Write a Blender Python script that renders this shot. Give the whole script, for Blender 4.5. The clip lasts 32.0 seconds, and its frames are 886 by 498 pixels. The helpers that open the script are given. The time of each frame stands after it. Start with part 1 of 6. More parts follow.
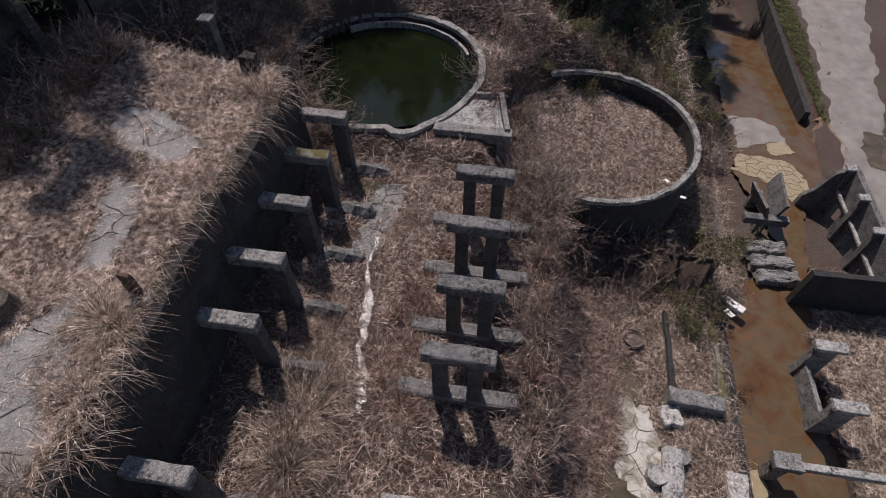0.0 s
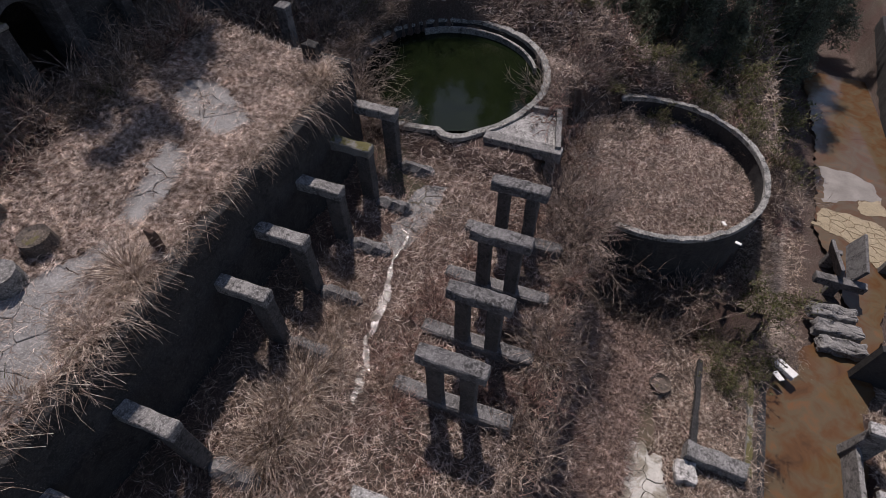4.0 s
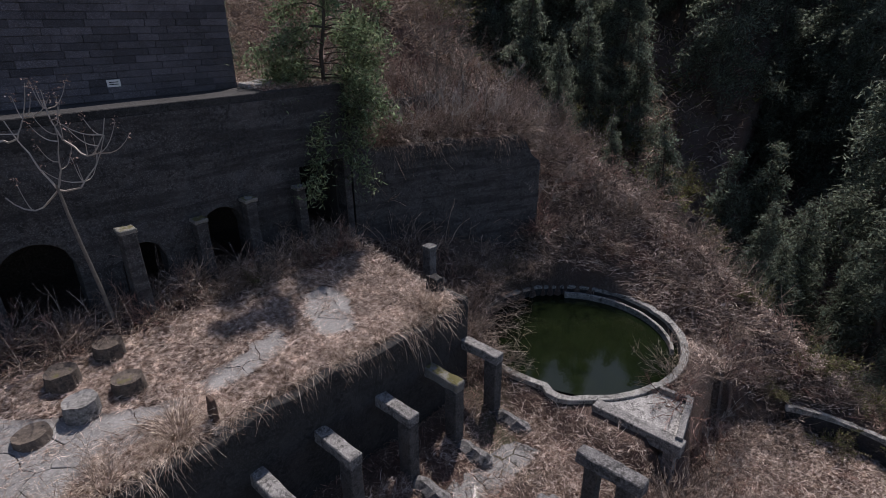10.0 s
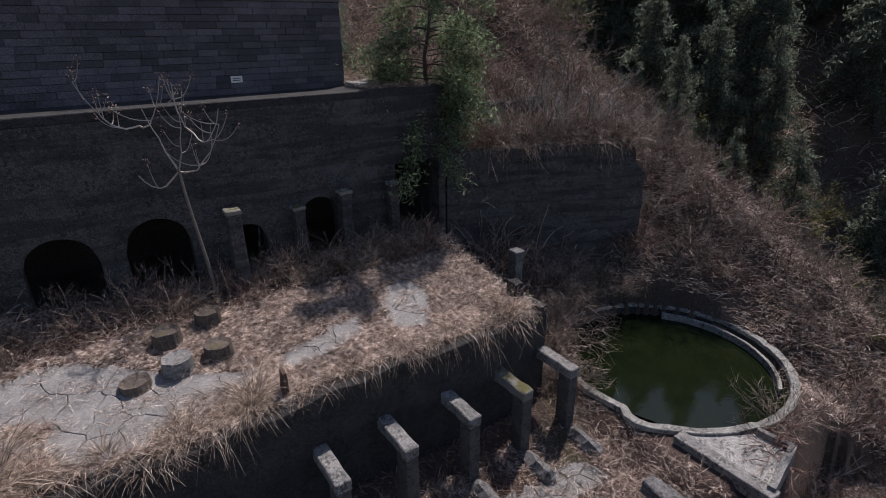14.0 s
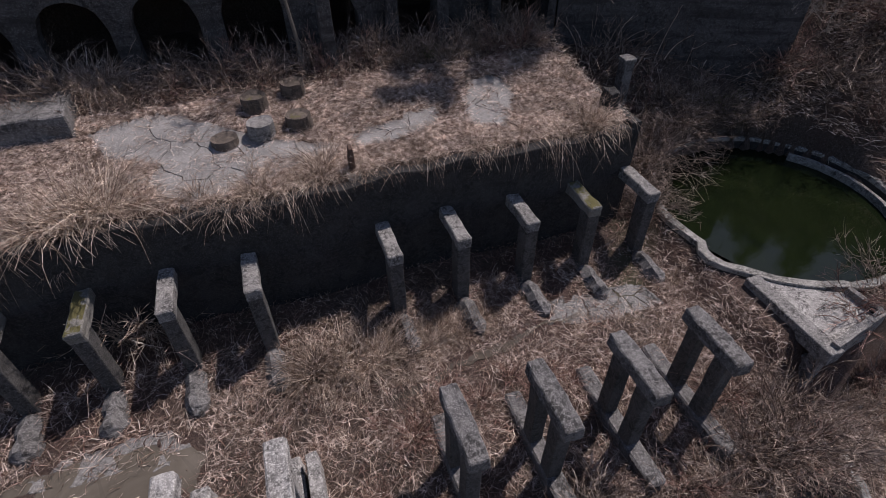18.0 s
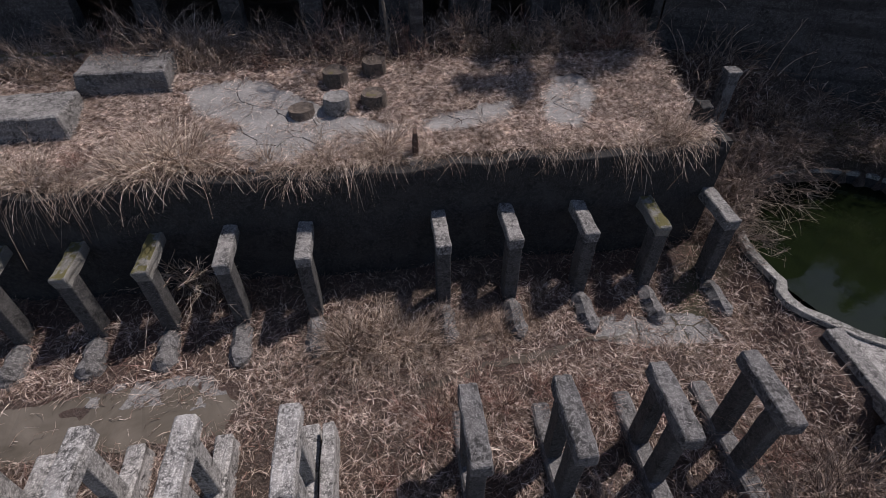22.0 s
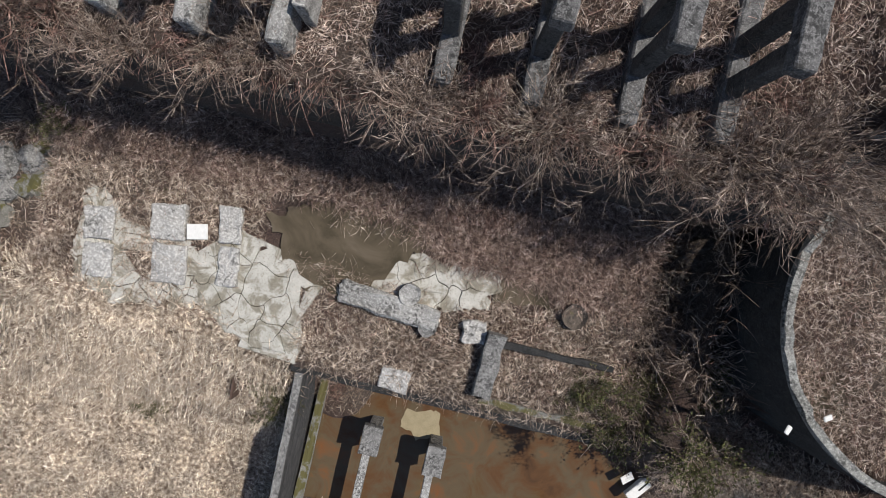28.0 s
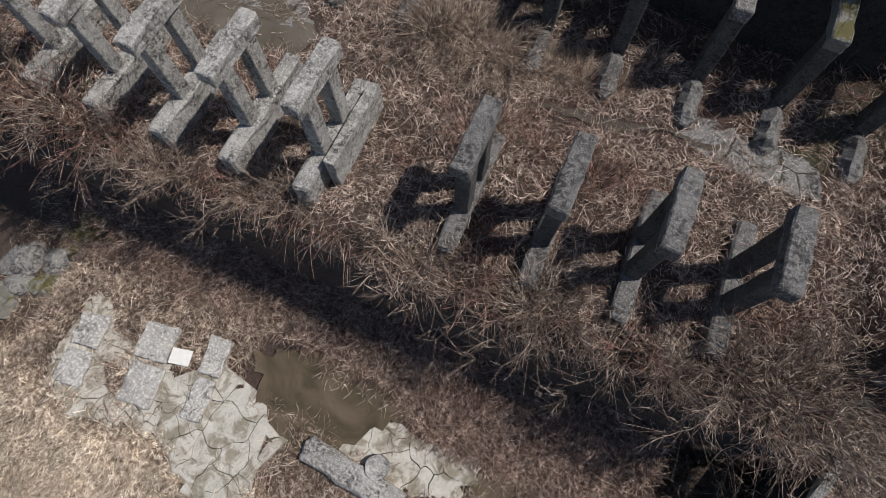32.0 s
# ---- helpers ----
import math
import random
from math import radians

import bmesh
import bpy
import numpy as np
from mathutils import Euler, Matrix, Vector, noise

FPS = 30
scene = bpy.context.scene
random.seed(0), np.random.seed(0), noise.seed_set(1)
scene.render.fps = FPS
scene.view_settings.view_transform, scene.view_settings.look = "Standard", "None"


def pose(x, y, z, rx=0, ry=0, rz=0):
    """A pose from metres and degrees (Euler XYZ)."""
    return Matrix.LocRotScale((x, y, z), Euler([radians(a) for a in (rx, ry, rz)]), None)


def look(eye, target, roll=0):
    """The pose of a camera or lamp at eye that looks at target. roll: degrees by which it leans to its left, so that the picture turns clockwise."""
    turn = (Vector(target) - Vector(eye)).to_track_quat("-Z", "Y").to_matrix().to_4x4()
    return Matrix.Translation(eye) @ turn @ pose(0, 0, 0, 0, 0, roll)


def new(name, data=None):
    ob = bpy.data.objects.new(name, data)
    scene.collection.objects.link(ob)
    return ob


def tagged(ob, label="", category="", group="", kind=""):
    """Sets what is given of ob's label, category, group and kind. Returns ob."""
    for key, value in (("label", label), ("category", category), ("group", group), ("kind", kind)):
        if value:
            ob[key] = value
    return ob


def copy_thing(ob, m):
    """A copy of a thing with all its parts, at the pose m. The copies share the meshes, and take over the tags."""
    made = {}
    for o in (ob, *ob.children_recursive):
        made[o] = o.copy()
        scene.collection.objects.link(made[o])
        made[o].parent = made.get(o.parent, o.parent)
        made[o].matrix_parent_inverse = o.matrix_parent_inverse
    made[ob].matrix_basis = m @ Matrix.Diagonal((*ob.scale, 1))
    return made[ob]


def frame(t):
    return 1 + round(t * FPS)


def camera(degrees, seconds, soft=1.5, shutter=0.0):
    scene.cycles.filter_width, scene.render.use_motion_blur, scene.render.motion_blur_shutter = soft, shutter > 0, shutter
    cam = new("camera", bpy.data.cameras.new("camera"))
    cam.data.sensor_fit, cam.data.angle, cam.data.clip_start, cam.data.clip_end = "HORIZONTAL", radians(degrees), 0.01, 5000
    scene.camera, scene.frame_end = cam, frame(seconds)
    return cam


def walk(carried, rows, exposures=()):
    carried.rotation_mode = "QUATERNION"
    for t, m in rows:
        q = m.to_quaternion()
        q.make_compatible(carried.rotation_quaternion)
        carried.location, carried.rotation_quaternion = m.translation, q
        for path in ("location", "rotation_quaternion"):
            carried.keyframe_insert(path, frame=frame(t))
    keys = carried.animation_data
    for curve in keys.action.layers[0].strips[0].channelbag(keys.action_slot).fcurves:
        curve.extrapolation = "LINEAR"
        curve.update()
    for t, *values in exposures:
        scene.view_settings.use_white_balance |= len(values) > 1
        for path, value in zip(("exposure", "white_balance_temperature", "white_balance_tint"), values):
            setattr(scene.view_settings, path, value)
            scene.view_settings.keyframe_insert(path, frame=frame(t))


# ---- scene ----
cam = camera(79.80, 32.0, 0.6)

# seconds, place in metres, heading to the left of north, pitch and lean in degrees
FLIGHT = [
    (0.0, -5.133, -5.209, 13.399, -80.56, -52.36, -0.16),
    (0.5, -5.115, -5.272, 13.330, -78.35, -52.40, -0.18),
    (1.0, -5.138, -5.400, 13.268, -77.72, -52.43, -0.07),
    (1.5, -5.126, -5.566, 13.253, -76.94, -52.32, -0.15),
    (2.0, -5.082, -5.710, 13.222, -75.21, -52.27, -0.14),
    (2.5, -5.023, -5.860, 13.192, -73.80, -52.20, -0.20),
    (4.5, -4.751, -6.595, 13.346, -67.09, -50.89, -0.24),
    (5.0, -4.638, -6.715, 13.422, -65.13, -49.60, -0.15),
    (5.5, -4.536, -6.793, 13.455, -63.14, -44.45, -0.04),
    (6.0, -4.469, -6.881, 13.434, -61.42, -39.27, 0.12),
    (6.5, -4.422, -6.989, 13.350, -59.78, -34.28, 0.11),
    (7.0, -4.348, -7.109, 13.178, -58.35, -30.54, 0.05),
    (7.5, -4.260, -7.291, 12.939, -56.64, -26.20, -0.04),
    (8.0, -4.192, -7.529, 12.661, -54.76, -23.32, -0.31),
    (8.5, -4.104, -7.675, 12.487, -53.13, -23.22, -0.37),
    (9.0, -3.910, -7.823, 12.439, -51.27, -23.22, -0.43),
    (9.5, -3.757, -8.004, 12.416, -49.16, -23.21, -0.48),
    (10.0, -3.652, -8.154, 12.404, -47.03, -23.30, -0.50),
    (10.5, -3.582, -8.281, 12.432, -44.27, -23.37, -0.43),
    (11.0, -3.486, -8.314, 12.447, -42.13, -23.39, -0.40),
    (11.5, -3.415, -8.336, 12.490, -40.39, -22.79, -0.37),
    (12.0, -3.350, -8.420, 12.520, -39.20, -22.07, -0.39),
    (12.5, -3.228, -8.513, 12.506, -38.06, -21.89, -0.43),
    (13.0, -3.140, -8.572, 12.463, -36.87, -21.84, -0.46),
    (13.5, -3.048, -8.621, 12.367, -35.42, -21.75, -0.56),
    (14.0, -2.970, -8.743, 12.230, -34.10, -22.52, -0.69),
    (14.5, -2.843, -8.844, 12.061, -32.69, -24.18, -0.83),
    (16.5, -2.191, -9.245, 11.531, -25.64, -31.11, -0.95),
    (17.0, -2.061, -9.340, 11.523, -23.16, -33.73, -0.92),
    (17.5, -1.942, -9.403, 11.561, -20.94, -37.79, -0.84),
    (18.0, -1.801, -9.361, 11.628, -18.84, -42.07, -0.81),
    (18.5, -1.706, -9.368, 11.688, -16.87, -42.93, -0.52),
    (19.0, -1.599, -9.368, 11.702, -14.83, -43.14, -0.42),
    (19.5, -1.472, -9.327, 11.683, -13.04, -43.17, -0.40),
    (20.0, -1.346, -9.340, 11.690, -11.81, -43.18, -0.39),
    (20.5, -1.243, -9.397, 11.698, -10.59, -43.14, -0.37),
    (21.0, -1.160, -9.405, 11.673, -9.18, -43.13, -0.33),
    (21.5, -1.067, -9.362, 11.614, -8.00, -43.12, -0.26),
    (22.0, -0.982, -9.362, 11.587, -6.85, -43.16, -0.25),
    (22.5, -0.906, -9.464, 11.545, -5.78, -44.02, -0.19),
    (23.0, -0.804, -9.458, 11.505, -4.50, -52.75, -0.16),
    (23.5, -0.672, -9.401, 11.433, -3.20, -61.30, 0.01),
    (24.0, -0.556, -9.383, 11.358, -1.94, -69.52, 0.12),
    (24.5, -0.423, -9.405, 11.296, -1.20, -77.47, 0.46),
    (25.0, -0.241, -9.407, 11.280, 0.33, -85.33, 0.46),
    (25.5, -0.040, -9.531, 11.229, 2.97, -89.77, -0.09),
    (27.5, 0.725, -9.428, 11.266, 11.73, -90.12, 0.04),
    (28.0, 0.924, -9.440, 11.180, 13.28, -90.20, -0.32),
    (28.5, 1.167, -9.476, 11.117, 14.44, -90.18, -0.01),
    (29.0, 1.346, -9.485, 11.085, 16.93, -90.23, 0.24),
    (29.5, 1.508, -9.496, 11.053, 19.14, -90.29, -0.27),
    (30.0, 1.585, -9.553, 11.056, 20.21, -90.04, 0.03),
    (30.5, 1.609, -9.638, 11.056, 22.22, -85.41, -0.78),
    (31.0, 1.579, -9.663, 11.072, 22.05, -80.24, -0.07),
    (31.5, 1.616, -9.694, 11.053, 23.22, -75.18, -0.45),
    (32.0, 1.672, -9.692, 11.042, 23.90, -69.99, -0.47),
]
walk(cam, [(t, pose(x, y, z, 0, 0, yaw) @ pose(0, 0, 0, 90 + pitch) @ pose(0, 0, 0, 0, 0, lean)) for t, x, y, z, yaw, pitch, lean in FLIGHT], [(0.0, 0.01, 6620, 21), (6.0, 0.05, 6540, 22), (9.0, 0.2, 6450, 20), (14.0, 0.2, 6460, 20), (17.0, 0.05, 6520, 23), (21.0, 0.0, 6540, 22), (25.0, 0.02, 6500, 14), (28.0, 0.16, 6440, 11), (30.0, 0.17, 6440, 8), (32.0, 0.01, 6580, 12)])
# ---- world and light ----
SUN = Vector((0.56, 0.285, 1.0)).normalized()  # towards the sun
world = bpy.data.worlds.new("sky")
scene.world = world
world.use_nodes = True
wn = world.node_tree.nodes
sky = wn.new("ShaderNodeTexSky")
sky.sky_type, sky.sun_disc = "NISHITA", False
sky.sun_elevation, sky.sun_rotation = math.asin(SUN.z), math.atan2(SUN.x, SUN.y)
sky.air_density, sky.dust_density = 1.0, 0.6
world.node_tree.links.new(sky.outputs[0], wn["Background"].inputs[0])
wn["Background"].inputs[1].default_value = 0.090
sun = new("sun", bpy.data.lights.new("sun", "SUN"))
sun.data.energy, sun.data.angle, sun.data.color = 4.0, radians(0.55), (1.0, 0.955, 0.885)
sun.matrix_world = look(SUN * 60, (0, 0, 0))

# ---- materials ----


def material(name, rough=0.9, metal=0.0):
    m = bpy.data.materials.new(name)
    m.use_nodes = True
    b = m.node_tree.nodes["Principled BSDF"]
    b.inputs["Roughness"].default_value, b.inputs["Metallic"].default_value = rough, metal
    return m, m.node_tree.nodes, m.node_tree.links, b


def noise_node(n, l, scale, detail=6.0, rough=0.6, coord=None, distort=0.0):
    t = n.new("ShaderNodeTexNoise")
    t.inputs["Scale"].default_value, t.inputs["Detail"].default_value, t.inputs["Roughness"].default_value = scale, detail, rough
    t.inputs["Distortion"].default_value = distort
    if coord is not None:
        l.new(coord, t.inputs["Vector"])
    return t.outputs["Fac"]


def ramp(n, l, fac, *stops):
    r = n.new("ShaderNodeValToRGB")
    e = r.color_ramp.elements
    while len(e) < len(stops):
        e.new(0.5)
    for k, (p, c) in zip(e, stops):
        k.position, k.color = p, (*c, 1) if len(c) == 3 else c
    l.new(fac, r.inputs["Fac"])
    return r.outputs["Color"]


def mix(n, l, fac, a, b, kind="MIX"):
    m = n.new("ShaderNodeMix")
    m.data_type, m.blend_type = "RGBA", kind
    for value, slot in ((fac, 0), (a, 6), (b, 7)):
        if isinstance(value, (int, float)):
            m.inputs[slot].default_value = value
        elif isinstance(value, tuple):
            m.inputs[slot].default_value = (*value, 1)
        else:
            l.new(value, m.inputs[slot])
    return m.outputs[2]


def bump(n, l, b, height, strength, distance):
    k = n.new("ShaderNodeBump")
    k.inputs["Strength"].default_value, k.inputs["Distance"].default_value = strength, distance
    l.new(height, k.inputs["Height"])
    l.new(k.outputs[0], b.inputs["Normal"])


def place(n):
    return n.new("ShaderNodeNewGeometry").outputs["Position"]


def concrete(name, dark, light, spots=(0.07, 0.068, 0.06), amount=0.5, moss=0.0, grain=1.0, courses=0.0):
    """Weathered concrete: cloudy tone, black lichen, pale grains, and moss on faces that look up."""
    m, n, l, b = material(name, 0.93)
    p = place(n)
    c = ramp(n, l, noise_node(n, l, 1.7 * grain, 9, 0.7, p), (0.3, dark), (0.7, light))
    c = mix(n, l, ramp(n, l, noise_node(n, l, 34 * grain, 5, 0.75, p), (0.5, (0, 0, 0)), (0.6, (0.85, 0.85, 0.85))), c, tuple(min(1, 1.55 * v) for v in light))
    pits = ramp(n, l, noise_node(n, l, 11 * grain, 7, 0.78, p, 0.3), (amount - 0.1, (0.9, 0.9, 0.9)), (amount - 0.03, (0, 0, 0)))
    where = ramp(n, l, noise_node(n, l, 2.6 * grain, 4, 0.6, p), (0.38, (1, 1, 1)), (0.6, (0.25, 0.25, 0.25)))
    c = mix(n, l, mix(n, l, 1.0, pits, where, "MULTIPLY"), c, spots)
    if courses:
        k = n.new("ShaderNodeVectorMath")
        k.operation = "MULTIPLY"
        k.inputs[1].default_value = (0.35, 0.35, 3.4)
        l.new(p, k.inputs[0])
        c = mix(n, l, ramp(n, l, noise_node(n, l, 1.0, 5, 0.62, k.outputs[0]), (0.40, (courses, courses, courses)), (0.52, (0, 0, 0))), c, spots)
    if moss:
        up = n.new("ShaderNodeSeparateXYZ")
        l.new(n.new("ShaderNodeNewGeometry").outputs["Normal"], up.inputs[0])
        k = n.new("ShaderNodeMath")
        k.operation = "MULTIPLY"
        l.new(up.outputs["Z"], k.inputs[0])
        l.new(noise_node(n, l, 3.0, 5, 0.6, p), k.inputs[1])
        c = mix(n, l, ramp(n, l, k.outputs[0], (0.62 - moss, (0, 0, 0)), (0.7 - moss, (1, 1, 1))), c, (0.095, 0.086, 0.03))
    l.new(c, b.inputs["Base Color"])
    bump(n, l, b, noise_node(n, l, 22 * grain, 9, 0.75, p), 0.7, 0.03)
    return m


def plain(name, dark, light, scale=5.0, rough=0.9, depth=0.02, fine=40.0):
    m, n, l, b = material(name, rough)
    p = place(n)
    c = ramp(n, l, noise_node(n, l, scale, 8, 0.65, p), (0.3, dark), (0.7, light))
    c = mix(n, l, 0.35, c, ramp(n, l, noise_node(n, l, fine, 5, 0.7, p), (0.3, dark), (0.7, light)))
    l.new(c, b.inputs["Base Color"])
    bump(n, l, b, noise_node(n, l, fine, 8, 0.7, p), 0.6, depth)
    return m


def strands(name, *tones, rough=0.75, through_light=0.0):
    """Dry stalks, twigs or leaves: one tone for each island, faded along patches of the ground."""
    m, n, l, b = material(name, rough)
    g = n.new("ShaderNodeNewGeometry")
    r = n.new("ShaderNodeValToRGB")
    e = r.color_ramp.elements
    while len(e) < len(tones):
        e.new(0.5)
    for k, c in enumerate(tones):
        e[k].position, e[k].color = k / (len(tones) - 1), (*c, 1)
    l.new(g.outputs["Random Per Island"], r.inputs[0])
    patch = ramp(n, l, noise_node(n, l, 1.3, 5, 0.65, g.outputs["Position"]), (0.33, (0.58, 0.55, 0.53)), (0.62, (1.1, 1.06, 1.02)))
    clump = ramp(n, l, noise_node(n, l, 8.0, 3, 0.55, g.outputs["Position"], 0.4), (0.37, (0.40, 0.33, 0.29)), (0.51, (0.97, 0.93, 0.90)), (0.66, (1.68, 1.71, 1.73)))
    c = mix(n, l, 1.0, mix(n, l, 1.0, r.outputs[0], patch, "MULTIPLY"), clump, "MULTIPLY")
    l.new(c, b.inputs["Base Color"])
    if through_light:
        t, k = n.new("ShaderNodeBsdfTranslucent"), n.new("ShaderNodeMixShader")
        l.new(c, t.inputs["Color"])
        k.inputs[0].default_value = through_light
        l.new(b.outputs[0], k.inputs[1])
        l.new(t.outputs[0], k.inputs[2])
        l.new(k.outputs[0], n["Material Output"].inputs["Surface"])
    return m


CONCRETE = concrete("weathered_concrete", (0.085, 0.083, 0.08), (0.27, 0.263, 0.25), (0.022, 0.021, 0.02), 0.56)
GREY = concrete("dark_grey_concrete", (0.055, 0.053, 0.053), (0.19, 0.185, 0.18), (0.018, 0.018, 0.017), 0.57)
# Columns and legs: shade on their faces is put into this darker concrete.
COLUMN = concrete("shade_dark_column_concrete", (0.026, 0.0252, 0.0245), (0.095, 0.092, 0.088), (0.014, 0.014, 0.014), 0.54)
PALE = concrete("pale_concrete", (0.13, 0.127, 0.12), (0.42, 0.41, 0.39), (0.025, 0.024, 0.022), 0.56)
MOSSY = concrete("mossy_concrete", (0.10, 0.096, 0.085), (0.19, 0.185, 0.165), (0.04, 0.038, 0.03), 0.46, moss=0.2)
# Stained wall; its tone is lowered further for shade missing on wall and pillars.
OLD_WALL = concrete("stained_shade_dark_wall", (0.020, 0.0198, 0.0198), (0.084, 0.0815, 0.082), (0.012, 0.012, 0.012), 0.54, grain=0.8, courses=0.6)
RETAIN = concrete("near_black_concrete", (0.008, 0.008, 0.008), (0.042, 0.041, 0.04), (0.008, 0.008, 0.008), 0.56, grain=0.9)
RIM = concrete("basin_rim_concrete", (0.09, 0.088, 0.08), (0.34, 0.335, 0.31), (0.022, 0.022, 0.02), 0.57)


def slab_material():
    """Pale cracked concrete under patches of dried olive mud."""
    m, n, l, b = material("cracked_slab_concrete", 0.92)
    p = place(n)
    c = ramp(n, l, noise_node(n, l, 2.2, 8, 0.7, p), (0.3, (0.36, 0.345, 0.30)), (0.7, (0.56, 0.54, 0.49)))
    mud = ramp(n, l, noise_node(n, l, 6, 6, 0.7, p), (0.3, (0.13, 0.115, 0.08)), (0.7, (0.27, 0.24, 0.18)))
    c = mix(n, l, ramp(n, l, noise_node(n, l, 1.5, 7, 0.65, p, 0.6), (0.49, (0, 0, 0)), (0.57, (0.85, 0.85, 0.85))), c, mud)
    c = mix(n, l, ramp(n, l, noise_node(n, l, 26, 5, 0.75, p), (0.36, (0.8, 0.8, 0.8)), (0.44, (0, 0, 0))), c, (0.15, 0.13, 0.10))
    l.new(c, b.inputs["Base Color"])
    bump(n, l, b, noise_node(n, l, 20, 9, 0.75, p), 0.6, 0.02)
    return m


SLAB = slab_material()
PLINTH = concrete("plinth_concrete", (0.25, 0.24, 0.225), (0.42, 0.408, 0.385), (0.06, 0.057, 0.05), 0.51, grain=0.45)
TERRACE = concrete("terrace_concrete", (0.12, 0.116, 0.11), (0.27, 0.262, 0.25), (0.10, 0.09, 0.075), 0.45)
STONE = concrete("dark_ashlar_stone", (0.042, 0.041, 0.045), (0.105, 0.102, 0.112), (0.028, 0.028, 0.028), 0.46)
snodes, slinks = STONE.node_tree.nodes, STONE.node_tree.links
sbase = snodes["Principled BSDF"].inputs["Base Color"]
sfrom = sbase.links[0].from_socket
slinks.new(mix(snodes, slinks, 1.0, sfrom, ramp(snodes, slinks, snodes.new("ShaderNodeObjectInfo").outputs["Random"], (0.0, (0.6, 0.6, 0.62)), (1.0, (1.25, 1.22, 1.25))), "MULTIPLY"), sbase)
JOINT = plain("dark_mortar", (0.025, 0.025, 0.026), (0.06, 0.058, 0.06))
GAP = plain("near_black_fill", (0.02, 0.02, 0.02), (0.04, 0.04, 0.038))
BARK = plain("grey_bark", (0.09, 0.075, 0.06), (0.20, 0.175, 0.15), 9)


def ground_material():
    m, n, l, b = material("litter_and_soil", 0.97)
    p = place(n)
    straw = ramp(n, l, noise_node(n, l, 16, 8, 0.8, p, 0.8), (0.34, (0.018, 0.013, 0.010)), (0.52, (0.10, 0.075, 0.06)), (0.72, (0.34, 0.28, 0.235)))
    red = ramp(n, l, noise_node(n, l, 22, 8, 0.8, p, 0.5), (0.35, (0.016, 0.010, 0.008)), (0.70, (0.19, 0.12, 0.098)))
    c = mix(n, l, ramp(n, l, noise_node(n, l, 0.35, 5, 0.6, p), (0.42, (0, 0, 0)), (0.6, (1, 1, 1))), straw, red)
    c = mix(n, l, ramp(n, l, noise_node(n, l, 0.22, 4, 0.5, p, 0.4), (0.62, (0, 0, 0)), (0.75, (0.5, 0.5, 0.5))), c, (0.07, 0.085, 0.03))
    l.new(c, b.inputs["Base Color"])
    bump(n, l, b, noise_node(n, l, 18, 10, 0.8, p), 1.0, 0.12)
    return m


GROUND = ground_material()


def water_material(name, colour, rough=0.04):
    m, n, l, b = material(name, rough)
    p = place(n)
    l.new(ramp(n, l, noise_node(n, l, 0.9, 6, 0.6, p, 0.7), *[(0.25 + 0.5 * k / (len(colour) - 1), c) for k, c in enumerate(colour)]), b.inputs["Base Color"])
    b.inputs["IOR"].default_value = 1.33
    bump(n, l, b, noise_node(n, l, 5, 3, 0.5, p), 0.06, 0.02)
    return m


STRAW = strands("dry_straw", (0.10, 0.07, 0.053), (0.25, 0.19, 0.15), (0.40, 0.33, 0.275), (0.60, 0.53, 0.455), through_light=0.25)
BANK_STRAW = strands("sun_bleached_straw", (0.34, 0.285, 0.22), (0.62, 0.555, 0.46), (0.78, 0.72, 0.62), (0.86, 0.81, 0.72), through_light=0.25)
PALE_STRAW = strands("bleached_straw", (0.22, 0.172, 0.135), (0.46, 0.395, 0.335), (0.62, 0.55, 0.475), (0.76, 0.69, 0.605), through_light=0.25)
REDDISH = strands("reddish_stalks", (0.075, 0.04, 0.034), (0.17, 0.095, 0.08), (0.30, 0.19, 0.16), (0.44, 0.31, 0.265))
LITTER = strands("fallen_leaves", (0.07, 0.044, 0.036), (0.18, 0.122, 0.102), (0.33, 0.25, 0.215), (0.52, 0.44, 0.39))
TWIG = strands("bare_twigs", (0.09, 0.068, 0.056), (0.24, 0.195, 0.165), (0.46, 0.395, 0.345))
PINK_STRAW = strands("pinkish_straw", (0.24, 0.18, 0.155), (0.50, 0.425, 0.38), (0.68, 0.605, 0.555), (0.80, 0.74, 0.69), through_light=0.3)
GREEN = strands("spring_leaves", (0.085, 0.10, 0.035), (0.13, 0.145, 0.055), (0.20, 0.205, 0.09), through_light=0.4)
DARK_BARK = plain("dark_conifer_bark", (0.03, 0.025, 0.02), (0.08, 0.068, 0.055), 9)
NEEDLES = strands("dark_conifer_needles", (0.10, 0.14, 0.115), (0.155, 0.205, 0.165), (0.20, 0.25, 0.20), through_light=0.7)
PINE = strands("blue_green_needles", (0.11, 0.18, 0.11), (0.19, 0.27, 0.16), (0.26, 0.33, 0.21), through_light=0.65)
WHITE = plain("dirty_white_board", (0.62, 0.61, 0.58), (0.8, 0.79, 0.76), 6)
RUST = plain("rusted_iron", (0.05, 0.03, 0.022), (0.12, 0.075, 0.055), 14)
STUMP = concrete("brown_stained_concrete", (0.04, 0.032, 0.026), (0.13, 0.105, 0.085), (0.02, 0.018, 0.016), 0.52, moss=0.04)
YELLOW = concrete("ochre_stained_concrete", (0.17, 0.135, 0.085), (0.30, 0.25, 0.165), (0.18, 0.11, 0.06), 0.42)
ROAD = plain("gravel_road", (0.12, 0.108, 0.095), (0.29, 0.27, 0.245), 0.9, fine=22)

